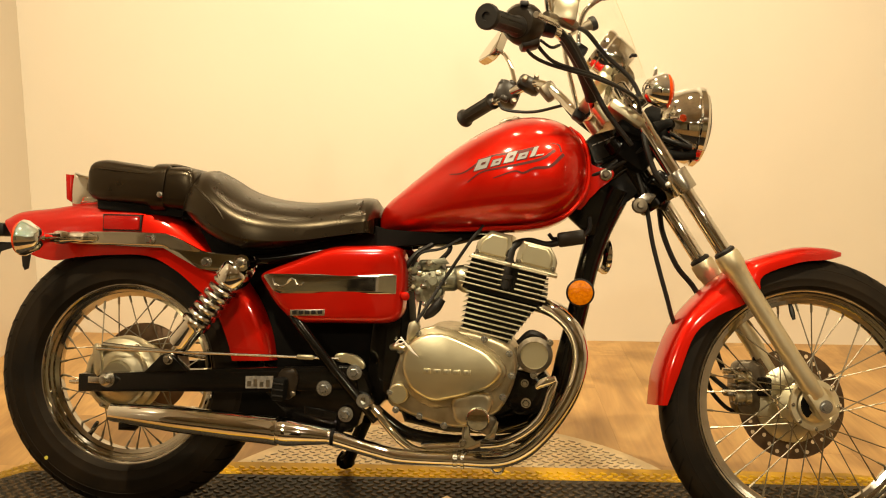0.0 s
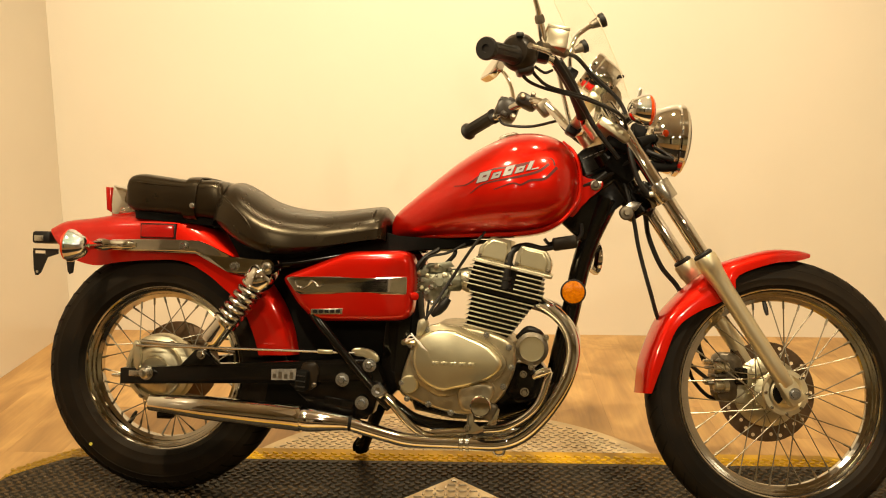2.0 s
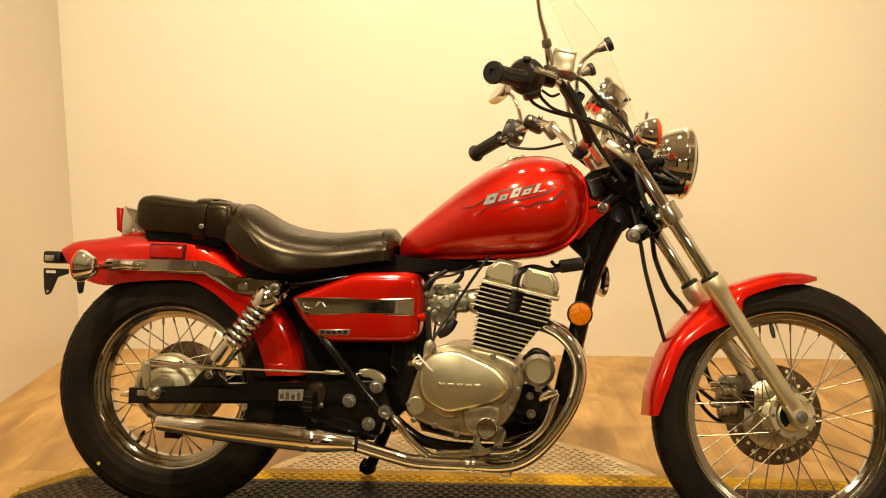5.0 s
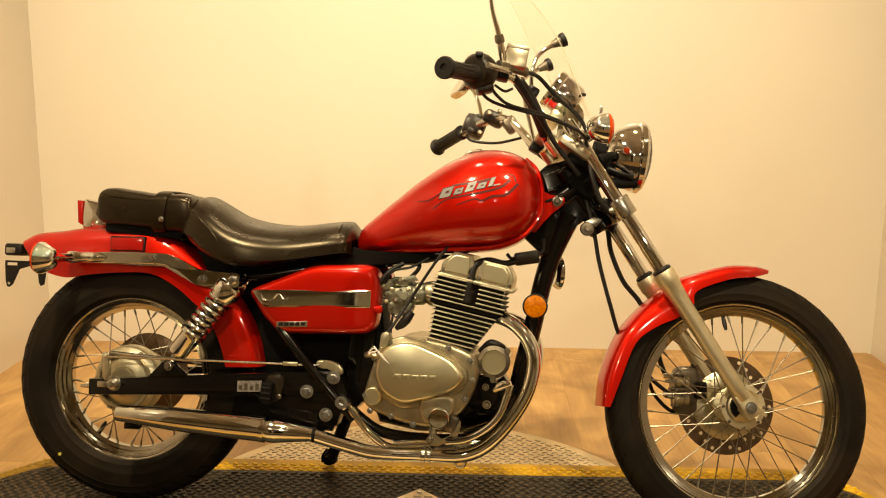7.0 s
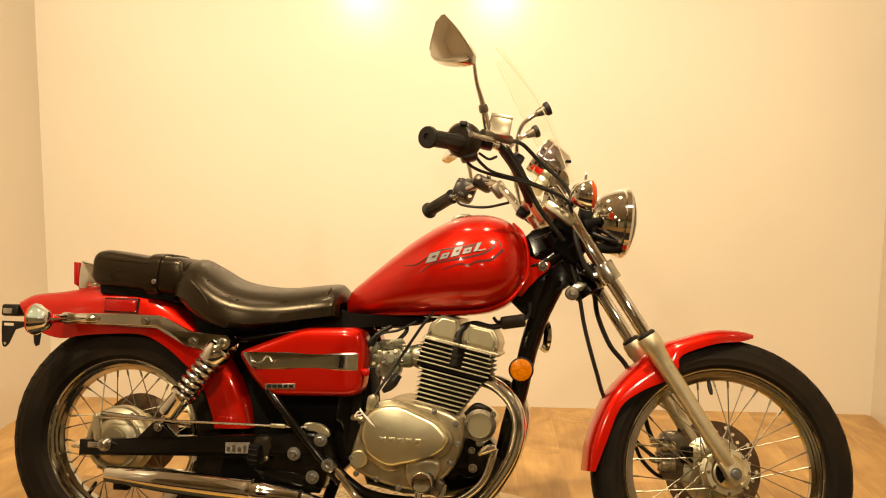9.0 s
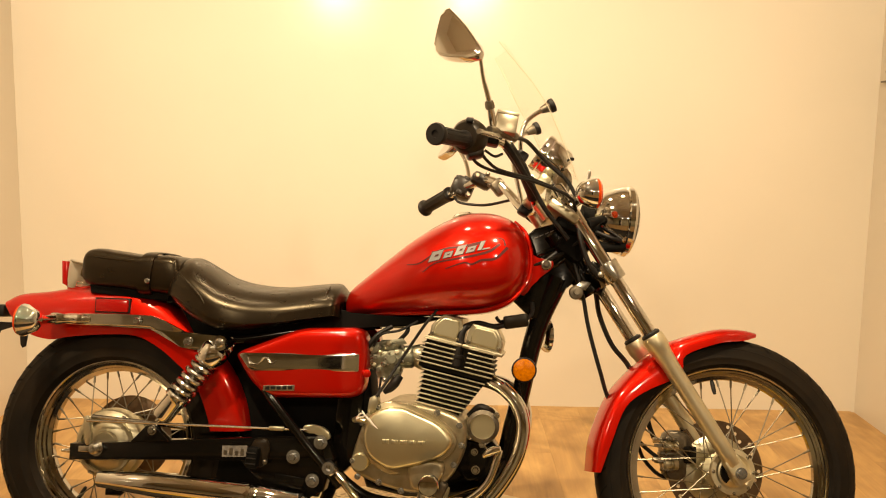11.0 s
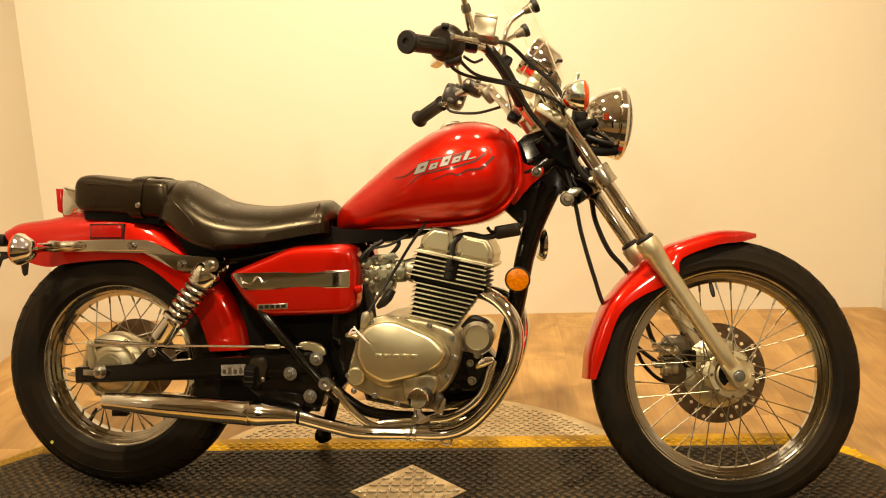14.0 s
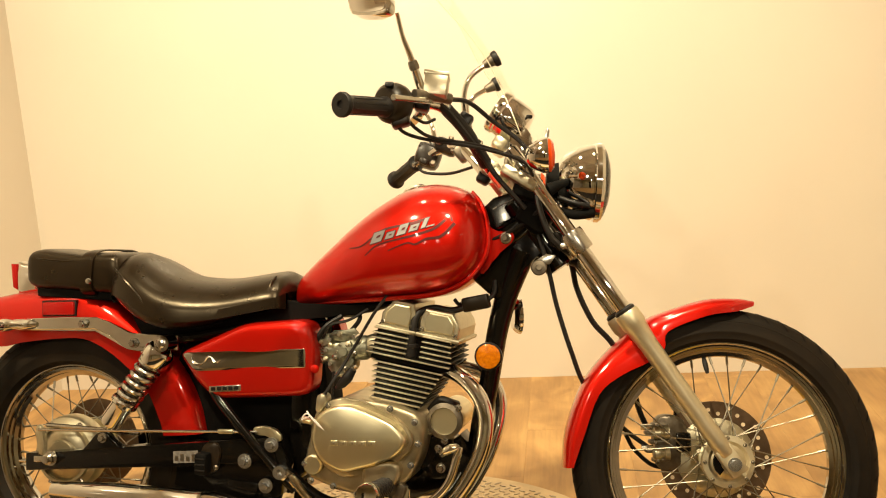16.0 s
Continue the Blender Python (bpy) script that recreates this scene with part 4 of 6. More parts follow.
bolt(-0.588, -0.122, 0.343, 0.008, shock)

# rear brake rod and lever
rod = part("brake_rod", tube([(-0.742, -0.128, 0.358), (-0.45, -0.125, 0.360), (-0.232, -0.112, 0.360)], 0.003, 8, 2), STEEL, bike, "steel rear brake rod")
part("lever", plate(rounded([(-0.752, 0.362), (-0.738, 0.362), (-0.732, 0.310), (-0.746, 0.306)], 3), -0.124, -0.112, 0.002), CAST, rod)
part("fork_end", block(-0.300, -0.119, 0.361, 0.036, 0.008, 0.010, 0.003), ALU, rod)
part("crank", plate(rounded([(-0.238, 0.370), (-0.207, 0.371), (-0.184, 0.360), (-0.178, 0.345), (-0.190, 0.340), (-0.204, 0.352), (-0.238, 0.355)], 3), -0.114, -0.104, 0.003), ALU, rod)
part("torque_stay", tube([(-0.742, -0.10, 0.364), (-0.62, -0.10, 0.357), (-0.52, -0.09, 0.347)], 0.005, 8, 3), STEEL, bike, "steel brake torque stay")

# ---- frame ----
frame_part = part("frame", tube([(0.345, 0, 0.800), (0.250, 0, 0.735), (0.05, 0, 0.665), (-0.12, 0, 0.612), (-0.20, 0, 0.600)], [0.034, 0.030, 0.026, 0.022, 0.020], 14), BLACK, bike, "black tubular frame")
part("steering_head", lathe([(0.030, -0.085), (0.034, -0.08), (0.034, -0.055), (0.028, -0.05), (0.028, 0.05), (0.034, 0.055), (0.034, 0.08), (0.030, 0.085)], (0.352, 0, 0.760), AXIS, 24), BLACK, frame_part)
part("gusset", plate([(0.190, 0.690), (0.236, 0.812), (0.262, 0.836), (0.350, 0.862), (0.378, 0.730), (0.318, 0.690), (0.292, 0.625), (0.262, 0.625)], -0.022, 0.022, 0.006), BLACK, frame_part)
part("gusset_rib", tube([(0.265, -0.024, 0.772), (0.31, -0.026, 0.790), (0.352, -0.026, 0.800)], 0.006, 8, 4), BLACK, frame_part)
for k in range(7):
    x_, z_ = 0.262 + 0.012 * k, 0.812 + 0.0052 * k
    part("print_bar", plate([(x_, z_), (x_ + 0.009, z_ + 0.004), (x_ + 0.0088, z_ + 0.0062), (x_ - 0.0002, z_ + 0.0022)], -0.0232, -0.0224), LABEL, frame_part)
part("neck_cable", tube([(0.236, -0.028, 0.742), (0.270, -0.040, 0.752), (0.322, -0.046, 0.776), (0.362, -0.050, 0.806)], 0.0042, 8), RUBBER, frame_part)
part("downtube", tube([(0.318, 0, 0.725), (0.285, 0, 0.640), (0.262, 0, 0.560), (0.243, 0, 0.460), (0.225, 0, 0.380), (0.205, 0, 0.290), (0.165, 0, 0.225)], [0.030, 0.024, 0.022, 0.021, 0.021, 0.021, 0.020], 16), BLACK, frame_part)
for s in (-1, 1):
    part("cradle_tube", tube([(0.205, s * 0.02, 0.300), (0.165, s * 0.06, 0.232), (0.100, s * 0.075, 0.206), (0.0, s * 0.082, 0.202), (-0.085, s * 0.088, 0.212), (-0.135, s * 0.092, 0.240), (-0.185, s * 0.096, 0.285)], 0.0125, 12), BLACK, frame_part)
    part("side_tube", tube([(-0.150, s * 0.112, 0.240), (-0.200, s * 0.118, 0.295), (-0.262, s * 0.118, 0.364), (-0.318, s * 0.112, 0.428), (-0.352, s * 0.098, 0.470)], 0.0105, 12), BLACK, frame_part)
    part("seat_rail", tube([(-0.10, s * 0.045, 0.600), (-0.25, s * 0.060, 0.582), (-0.40, s * 0.070, 0.555), (-0.52, s * 0.070, 0.550)], 0.012, 12), BLACK, frame_part)
    part("pivot_plate", plate([(-0.385, 0.285), (-0.345, 0.340), (-0.250, 0.345), (-0.190, 0.350), (-0.168, 0.300), (-0.190, 0.225), (-0.230, 0.205), (-0.330, 0.232)], s * 0.060, s * 0.110, 0.004), BLACK, frame_part)
for x, z, r in ((-0.259, 0.300, 0.0085), (-0.213, 0.250, 0.0085), (-0.198, 0.335, 0.0085)):
    fb = bolt(x, -0.1195, z, r, frame_part, "frame_bolt", SILVER, depth=0.012)
    part("washer", lathe([(0.004, 0.0), (0.0155, 0.0), (0.0155, 0.0025), (0.004, 0.003)], (x, -0.1180, z), (0, -1, 0), 20), SILVER, fb)
    part("spacer", lathe([(0.012, 0.0), (0.012, 0.009), (0.0, 0.009)], (x, -0.1095, z), (0, -1, 0), 16), DULL, fb)
part("lower_guard", plate([(-0.520, 0.290), (-0.300, 0.300), (-0.200, 0.240), (-0.215, 0.200), (-0.330, 0.205), (-0.430, 0.222), (-0.520, 0.240)], -0.050, -0.030, 0.004), DULL, bike, "black lower guard behind the swingarm pivot")
peg = part("passenger_footpeg", block(-0.347, -0.132, 0.296, 0.027, 0.034, 0.046, 0.006, turn=4), DULL, bike, "folded black rubber passenger footpeg")
part("peg_bracket", plate(rounded_soft([(-0.362, 0.300), (-0.350, 0.334), (-0.322, 0.338), (-0.312, 0.322), (-0.318, 0.290), (-0.330, 0.272), (-0.352, 0.276)], 0.006), -0.124, -0.100, 0.004), HOUSING, peg)
for k in range(3):
    part("peg_groove", block(-0.347, -0.1490, 0.284 + 0.012 * k, 0.022, 0.003, 0.003, 0.001, turn=4), RUBBER, peg)
part("peg_pin", lathe([(0.0055, 0), (0.0055, 0.006), (0.003, 0.008), (0.0, 0.008)], (-0.322, -0.121, 0.286), (0, -1, 0), 12), DARKCAST, peg)
stay = part("footpeg_stay", tube([(-0.178, -0.108, 0.286), (-0.150, -0.112, 0.255), (-0.110, -0.114, 0.212), (-0.078, -0.108, 0.187), (-0.050, -0.106, 0.180)], 0.0085, 12), CHROME, bike, "chrome stay tube")
part("stay_clamp", block(-0.172, -0.116, 0.280, 0.030, 0.030, 0.024, 0.005, turn=45), CHROME, stay)
part("stay_socket", lathe([(0.007, 0.0), (0.014, 0.0), (0.014, 0.012), (0.007, 0.012)], (-0.174, -0.128, 0.282), (0, -1, 0), 20, ring=True), SILVER, stay)
part("stay_collar", tube([(-0.158, -0.112, 0.264), (-0.146, -0.112, 0.251)], 0.0115, 12, 2), CHROME, stay)
sidestand = part("side_stand", tube([(-0.205, 0.060, 0.215), (-0.245, 0.150, 0.142), (-0.282, 0.240, 0.072)], [0.015, 0.015, 0.013], 12), DULL, bike, "black folded-out side stand")
part("stand_foot", plate(rounded_soft([(-0.302, 0.078), (-0.272, 0.080), (-0.268, 0.064), (-0.286, 0.0575), (-0.300, 0.060)], 0.004), 0.228, 0.256, 0.002), DULL, sidestand)
part("stand_spring", tube([(-0.222, 0.070, 0.190), (-0.262, 0.150, 0.120), (-0.292, 0.215, 0.088)], 0.005, 8), DULL, sidestand)
part("stand_tang", tube([(-0.290, 0.222, 0.100), (-0.302, 0.228, 0.082), (-0.303, 0.232, 0.066)], 0.005, 8), DULL, sidestand)
part("stand_bolt", tube([(-0.226, 0.060, 0.212), (-0.226, 0.030, 0.206)], 0.009, 8, 2), DULL, sidestand)

# body between the wheels
part("battery_box", block(-0.235, 0, 0.505, 0.21, 0.14, 0.15, 0.01), DULL, bike, "black battery and air box")
part("seat_pan", plate([(-0.565, 0.640), (-0.520, 0.560), (-0.430, 0.545), (-0.300, 0.560), (-0.150, 0.590), (-0.020, 0.600), (0.060, 0.622), (-0.150, 0.622), (-0.200, 0.640), (-0.400, 0.620)], -0.072, 0.072, 0.004), DULL, bike, "black seat pan")
part("inner_guard", plate([(-0.455, 0.36), (-0.46, 0.48), (-0.42, 0.57), (-0.12, 0.57), (-0.105, 0.48), (-0.095, 0.40), (-0.165, 0.33), (-0.30, 0.31), (-0.40, 0.33)], -0.045, 0.05, 0.006), DULL, bike, "black inner guard")
part("rear_engine_mount", plate([(-0.17, 0.50), (-0.115, 0.50), (-0.120, 0.30), (-0.165, 0.25), (-0.185, 0.34)], -0.06, 0.06, 0.006), BLACK, bike, "black engine mount behind the crankcase")
COVER = [(-0.406, 0.520), (-0.396, 0.530), (-0.268, 0.582), (-0.240, 0.588), (-0.135, 0.593), (-0.112, 0.586), (-0.103, 0.560), (-0.102, 0.520), (-0.108, 0.455), (-0.118, 0.440), (-0.140, 0.435), (-0.315, 0.428), (-0.336, 0.434), (-0.370, 0.466)]
for s in (-1, 1):
    cover = part("side_cover", dome(rounded_soft(COVER), s * 0.060, s * 0.124, 0.020, 0.0015, inset=0.028), RED, bike, "glossy red side cover with a chrome stripe")
    part("stripe", dome(rounded_soft([(-0.394, 0.523), (-0.386, 0.527), (-0.118, 0.535), (-0.118, 0.496), (-0.360, 0.488), (-0.372, 0.494)], 0.004), s * 0.118, s * 0.1250, 0.002, 0.0012, 3), STRIPE, cover, "chrome stripe with a winged emblem")
    part("badge", plate([(-0.334, 0.443), (-0.262, 0.447), (-0.262, 0.460), (-0.334, 0.456)], s * 0.120, s * 0.1250, 0.0006), STEEL, cover, "small silver badge with a maker's name shown as bars")
    for k in range(5):
        x = -0.329 + 0.0132 * k
        part("badge_bar", plate([(x, 0.4465 + k * 0.0007), (x + 0.009, 0.447 + k * 0.0007), (x + 0.009, 0.4545 + k * 0.0007), (x, 0.454 + k * 0.0007)], s * 0.1248, s * 0.1256), PLASTIC, cover)
    # winged emblem as plain strokes
    for pts_ in ([(-0.372, 0.517), (-0.366, 0.504), (-0.352, 0.502), (-0.342, 0.508)], [(-0.342, 0.508), (-0.334, 0.518), (-0.326, 0.517)], [(-0.326, 0.517), (-0.318, 0.506), (-0.306, 0.512)]):
        part("emblem_stroke", tube([(x, s * 0.1275, z) for x, z in pts_], [0.0012, 0.003, 0.0022, 0.001], 6, 5), STEEL, cover)
    part("cover_grommet", lathe([(0.009, 0), (0.009, 0.006), (0.004, 0.008), (0, 0.008)], (-0.102, s * 0.112, 0.492), (0.3, s, 0), 14), RED, cover)

# ---- engine ----
CASE = [(-0.128, 0.305), (-0.122, 0.274), (-0.070, 0.250), (-0.010, 0.236), (0.030, 0.236), (0.085, 0.262), (0.112, 0.300), (0.126, 0.350), (0.120, 0.392), (0.085, 0.412), (0.020, 0.428), (-0.056, 0.428), (-0.102, 0.384)]
engine = part("engine", dome(rounded(CASE, 3), 0.100, -0.116, 0.010), CRANK, bike, "air-cooled aluminium twin engine with finned cylinders")
LOBE = [(-0.096, 0.362), (-0.086, 0.398), (-0.055, 0.419), (-0.015, 0.422), (0.030, 0.407), (0.075, 0.386), (0.099, 0.356), (0.082, 0.327), (0.040, 0.308), (0.000, 0.297), (-0.035, 0.291), (-0.072, 0.308), (-0.090, 0.333)]
part("case_flange", plate(rounded([(x * 1.10 - 0.001, 0.340 + (z - 0.345) * 1.22) for x, z in LOBE], 3), -0.128, -0.110, 0.004), CRANK, engine)
cover = part("clutch_cover", dome(rounded(LOBE, 5), -0.122, -0.158, 0.009, 0.006, 4), ALU, engine, "satin aluminium clutch cover with a raised maker's name shown as bars")
for k in range(5):
    x = -0.052 + 0.0195 * k
    part("raised_bar", plate([(x, 0.3455), (x + 0.014, 0.3457), (x + 0.0145, 0.3555), (x + 0.0005, 0.3553)], -0.1648, -0.159, 0.0006), ALU, cover)
    part("raised_gap", plate([(x + 0.005, 0.3482), (x + 0.009, 0.3482), (x + 0.0092, 0.3528), (x + 0.0052, 0.3528)], -0.1653, -0.1643), CAST, cover)
tag_ = part("wire_tag", plate([(-0.090, 0.404), (-0.079, 0.400), (-0.060, 0.378), (-0.073, 0.386)], -0.178, -0.1765, 0.0004), TAGWHITE, cover, "white paper tag tied on with a twist of ribbon")
part("tag_ribbon", tube([(-0.084, -0.176, 0.401), (-0.094, -0.177, 0.410), (-0.103, -0.175, 0.407), (-0.108, -0.174, 0.397), (-0.101, -0.176, 0.401), (-0.090, -0.178, 0.406), (-0.097, -0.174, 0.415)], 0.0016, 6, 4), TAGWHITE, tag_)
part("lower_cover", dome(rounded([(0.005, 0.297), (0.060, 0.312), (0.082, 0.300), (0.075, 0.268), (0.040, 0.245), (0.010, 0.250)], 4), -0.114, -0.142, 0.010), CRANK, engine)
part("drain_plug", lathe([(0.020, 0), (0.020, 0.008), (0.017, 0.011), (0.0, 0.011)], (-0.106, -0.119, 0.298), (0, -1, 0), 28), ALU, engine)
for x, z in ((-0.122, 0.300), (-0.110, 0.266), (-0.062, 0.256), (-0.012, 0.240), (0.102, 0.302), (0.118, 0.345), (0.112, 0.388), (0.062, 0.414), (-0.070, 0.420), (-0.104, 0.384)):
    bolt(x, -0.126, z, 0.0052, engine, "case_bolt", SILVER, depth=0.008)
UP = Vector((0.205, 0, 0.9788)).normalized()
FORE = Vector((UP.z, 0, -UP.x))
BASE_C = Vector((0.058, 0, 0.400))


def cyl_box(u0, u1, v0, v1, y0, y1, bevel=0.004, bm=None):
    """A rounded box in the tilted cylinder block."""
    b2 = block(0, 0, 0, u1 - u0, y1 - y0, v1 - v0, bevel)
    c = BASE_C + FORE * ((u0 + u1) / 2) + UP * ((v0 + v1) / 2) + Vector((0, (y0 + y1) / 2, 0))
    rotm = Matrix((FORE, (0, 1, 0), UP)).transposed().to_4x4()
    b2.transform(Matrix.Translation(c) @ rotm)
    return b2


core = bmesh.new()
skin(core, [[BASE_C + FORE * u + UP * v + Vector((0, y, 0)) for u, y in ((a, -w), (b, -w), (b, w), (a, w))]
            for v, a, b, w in ((0.0, -0.050, 0.040, 0.079), (0.098, -0.054, 0.076, 0.082), (0.102, -0.070, 0.088, 0.085), (0.176, -0.064, 0.090, 0.085))])
part("cylinder_core", core, BLACK, engine, "dark cylinder core", smooth=False)
def fin(u0, u1, v, high, y0):
    """A dark cooling fin with a bright machined edge towards the right side of the machine."""
    body = part("fin", cyl_box(u0, u1, v, v + high, y0 + 0.0035, 0.088, 0.0008), DARKFIN, engine)
    part("fin_edge", cyl_box(u0 - 0.001, u1 + 0.001, v - 0.0003, v + high + 0.0003, y0, y0 + 0.0040, 0.0010), CAST, body, "bright machined edge")


for k in range(9):
    g = 0.012 * k / 8
    fin(-0.056 - g * 0.4, 0.046 + g * 3.3, 0.010 + 0.0107 * k, 0.0026, -0.088 - g * 0.4)
for k in range(6):
    v = 0.112 + 0.0105 * k
    if k == 0:
        fin(-0.078, 0.098, v, 0.0028, -0.096)
    else:
        fin(-0.080 + 0.002 * k, 0.004, v, 0.0028, -0.096)
        fin(0.034, 0.102 - 0.002 * k, v, 0.0028, -0.096)


def cyl_plate(outline, y0, y1, bevel):
    """A slab whose outline (fore, up) lies in the tilted cylinder block."""
    b2 = plate(outline, y0, y1, bevel)
    b2.transform(Matrix.Translation(BASE_C) @ Matrix((FORE, (0, 1, 0), UP)).transposed().to_4x4())
    return b2


for u0, u1, hi, cut_a, cut_b in ((-0.062, 0.010, 0.227, 0.022, 0.006), (0.022, 0.104, 0.222, 0.006, 0.020)):
    ring_ = [(u0, 0.166), (u0, 0.196), (u0 + cut_a * 0.3, 0.208), (u0 + cut_a, hi), (u1 - cut_b, hi), (u1 - cut_b * 0.3, 0.206), (u1, 0.194), (u1, 0.166)]
    part("rocker_cover", cyl_plate(ring_, 0.086, -0.088, 0.004), CAST, engine, "cast aluminium rocker cover", None, 20)
    mid_u = (u0 + u1) / 2
    face_ = [(mid_u + (u - mid_u) * 0.74, 0.178 + (w - 0.166) * 0.70) for u, w in ring_]
    part("cover_panel", cyl_plate(face_, -0.080, -0.0935, 0.003), ALU, engine, "polished face of the rocker cover", None, 20)
    part("cover_base", cyl_box(u0 - 0.006, u1 + 0.006, 0.164, 0.173, -0.095, 0.09, 0.003), CAST, engine)
    bolt(*(BASE_C + FORE * (u0 + 0.006) + UP * 0.180 + Vector((0, -0.089, 0))), 0.0035, engine, "case_bolt", STEEL, depth=0.006)
    bolt(*(BASE_C + FORE * (u1 - 0.006) + UP * 0.180 + Vector((0, -0.089, 0))), 0.0035, engine, "case_bolt", STEEL, depth=0.006)
part("intake_flange", tube([(-0.012, -0.040, 0.534), (0.006, -0.040, 0.532), (0.026, -0.036, 0.528)], [0.021, 0.026, 0.030, 0.030], 18, 4), CAST, engine, "cast intake flange")
lead = part("spark_lead", tube([(0.096, -0.082, 0.520), (0.100, -0.085, 0.555), (0.110, -0.080, 0.598), (0.140, -0.065, 0.612), (0.175, -0.055, 0.606), (0.205, -0.045, 0.612)], [0.0110, 0.0100, 0.0080, 0.0072, 0.0070, 0.0070], 10, 6), RUBBER, bike, "black spark plug lead with cap")
part("plug_cap", lathe([(0.011, 0), (0.0145, 0.004), (0.0145, 0.020), (0.0165, 0.022), (0.0165, 0.028), (0.0115, 0.031), (0.0110, 0.060), (0.009, 0.064)], (0.095, -0.080, 0.512), (0.12, 0, 1), 16), RUBBER, lead)
box = part("connector_box", block(0.226, -0.042, 0.620, 0.056, 0.030, 0.030, 0.005, turn=-10), HOUSING, bike, "black rubber connector cover")
part("wire", tube([(0.180, -0.04, 0.628), (0.190, -0.042, 0.618), (0.206, -0.042, 0.622)], 0.004, 8), PLASTIC, box)
part("wire", tube([(0.250, -0.04, 0.626), (0.262, -0.03, 0.640), (0.262, -0.02, 0.665)], 0.005, 8), PLASTIC, box)
part("starter_motor", lathe([(0.034, 0.06), (0.034, -0.066), (0.030, -0.071), (0.0, -0.071)], (0.160, 0, 0.382), (0, 1, 0), 28), ALU, engine, "round starter motor end")
part("starter_rim", lathe([(0.028, -0.078), (0.037, -0.074), (0.037, -0.06), (0.028, -0.06)], (0.160, 0, 0.382), (0, 1, 0), 28, ring=True), DARKCAST, engine)
for dx, dz in ((0.0, -0.040), (0.030, 0.026), (-0.034, -0.022)):
    bolt(0.160 + dx, -0.072, 0.382 + dz, 0.0055, engine, "case_bolt", STEEL, depth=0.010)
part("starter_lead", tube([(0.128, -0.06, 0.402), (0.150, -0.065, 0.424), (0.172, -0.06, 0.418), (0.178, -0.03, 0.410)], 0.008, 8), RUBBER, engine)
part("front_mount", plate([(0.105, 0.345), (0.150, 0.345), (0.205, 0.300), (0.190, 0.262), (0.130, 0.255), (0.100, 0.280)], -0.050, 0.050, 0.004), BLACK, frame_part)
bolt(0.146, -0.052, 0.282, 0.0075, frame_part, "frame_bolt")
bolt(0.142, -0.052, 0.322, 0.006, frame_part, "frame_bolt")

part("sump_guard", plate([(-0.125, 0.262), (-0.110, 0.222), (-0.020, 0.206), (0.080, 0.206), (0.150, 0.236), (0.205, 0.310), (0.180, 0.345), (0.120, 0.300), (0.060, 0.245), (-0.010, 0.232), (-0.080, 0.246)], -0.015, 0.06, 0.006), BLACK, frame_part)

# carburettor, intake and cables
carb = part("carburettor", lathe([(0.020, -0.056), (0.026, -0.05), (0.026, 0.050), (0.022, 0.056), (0.0, 0.056)], (-0.060, -0.045, 0.527), (1, 0, 0.05), 20), ZINC, bike, "grey cast carburettor with brass screws")
part("bowl", plate(rounded([(-0.085, 0.510), (-0.035, 0.512), (-0.034, 0.490), (-0.045, 0.478), (-0.078, 0.477), (-0.088, 0.490)], 3), -0.070, -0.02, 0.006), ZINC, carb)
part("diaphragm_cap", lathe([(0.026, 0), (0.028, 0.004), (0.028, 0.012), (0.020, 0.020), (0.0, 0.022)], (-0.062, -0.045, 0.545), (0.05, 0, 1), 20), ZINC, carb)
part("choke_disc", lathe([(0.020, 0), (0.020, 0.006), (0.010, 0.008), (0.009, 0.014), (0, 0.014)], (-0.050, -0.072, 0.524), (0, -1, 0), 18), ZINC, carb)
for k in range(6):
    a = k * math.pi / 3
    bolt(-0.050 + 0.015 * math.cos(a), -0.078, 0.524 + 0.015 * math.sin(a), 0.0025, carb, "screw", STEEL, depth=0.005)
for x, z in ((-0.084, 0.548), (-0.085, 0.497), (-0.036, 0.490), (-0.032, 0.552), (-0.094, 0.525)):
    part("stud", tube([(x, -0.05, z), (x + 0.004, -0.080, z + 0.002)], 0.0042, 8, 2), STEEL, carb)
part("bracket", plate([(-0.090, 0.560), (-0.030, 0.572), (-0.020, 0.560), (-0.045, 0.552), (-0.088, 0.548)], -0.066, -0.060, 0.001), ZINC, carb)
part("throttle_quadrant", plate(rounded([(-0.105, 0.555), (-0.088, 0.562), (-0.080, 0.545), (-0.098, 0.535)], 3), -0.078, -0.072, 0.001), ZINC, carb)
for k, (x, z, r, y) in enumerate(((-0.070, 0.512, 0.006, 0.082), (-0.040, 0.540, 0.0065, 0.080), (-0.078, 0.538, 0.005, 0.084), (-0.028, 0.520, 0.005, 0.078), (-0.060, 0.560, 0.006, 0.074),
                                  (-0.092, 0.510, 0.0055, 0.076), (-0.050, 0.488, 0.006, 0.076), (-0.020, 0.545, 0.007, 0.070), (-0.100, 0.545, 0.005, 0.080), (-0.068, 0.476, 0.005, 0.074))):
    part("fitting", lathe([(r, -0.03), (r, 0.0), (r * 0.55, 0.001), (r * 0.55, 0.006), (0, 0.006)], (x, -y, z), (0.1 * (k % 3 - 1), -1, 0.12 * (k % 2)), 6 if k % 2 else 12), (STEEL, CAST, ALU)[k % 3], carb)
part("throttle_spring", tube([(-0.098 + 0.004 * math.cos(1.3 * k), -0.080 - 0.004 * math.sin(1.3 * k), 0.500 + 0.0013 * k) for k in range(30)], 0.0009, 5, 1, straight=True), STEEL, carb)
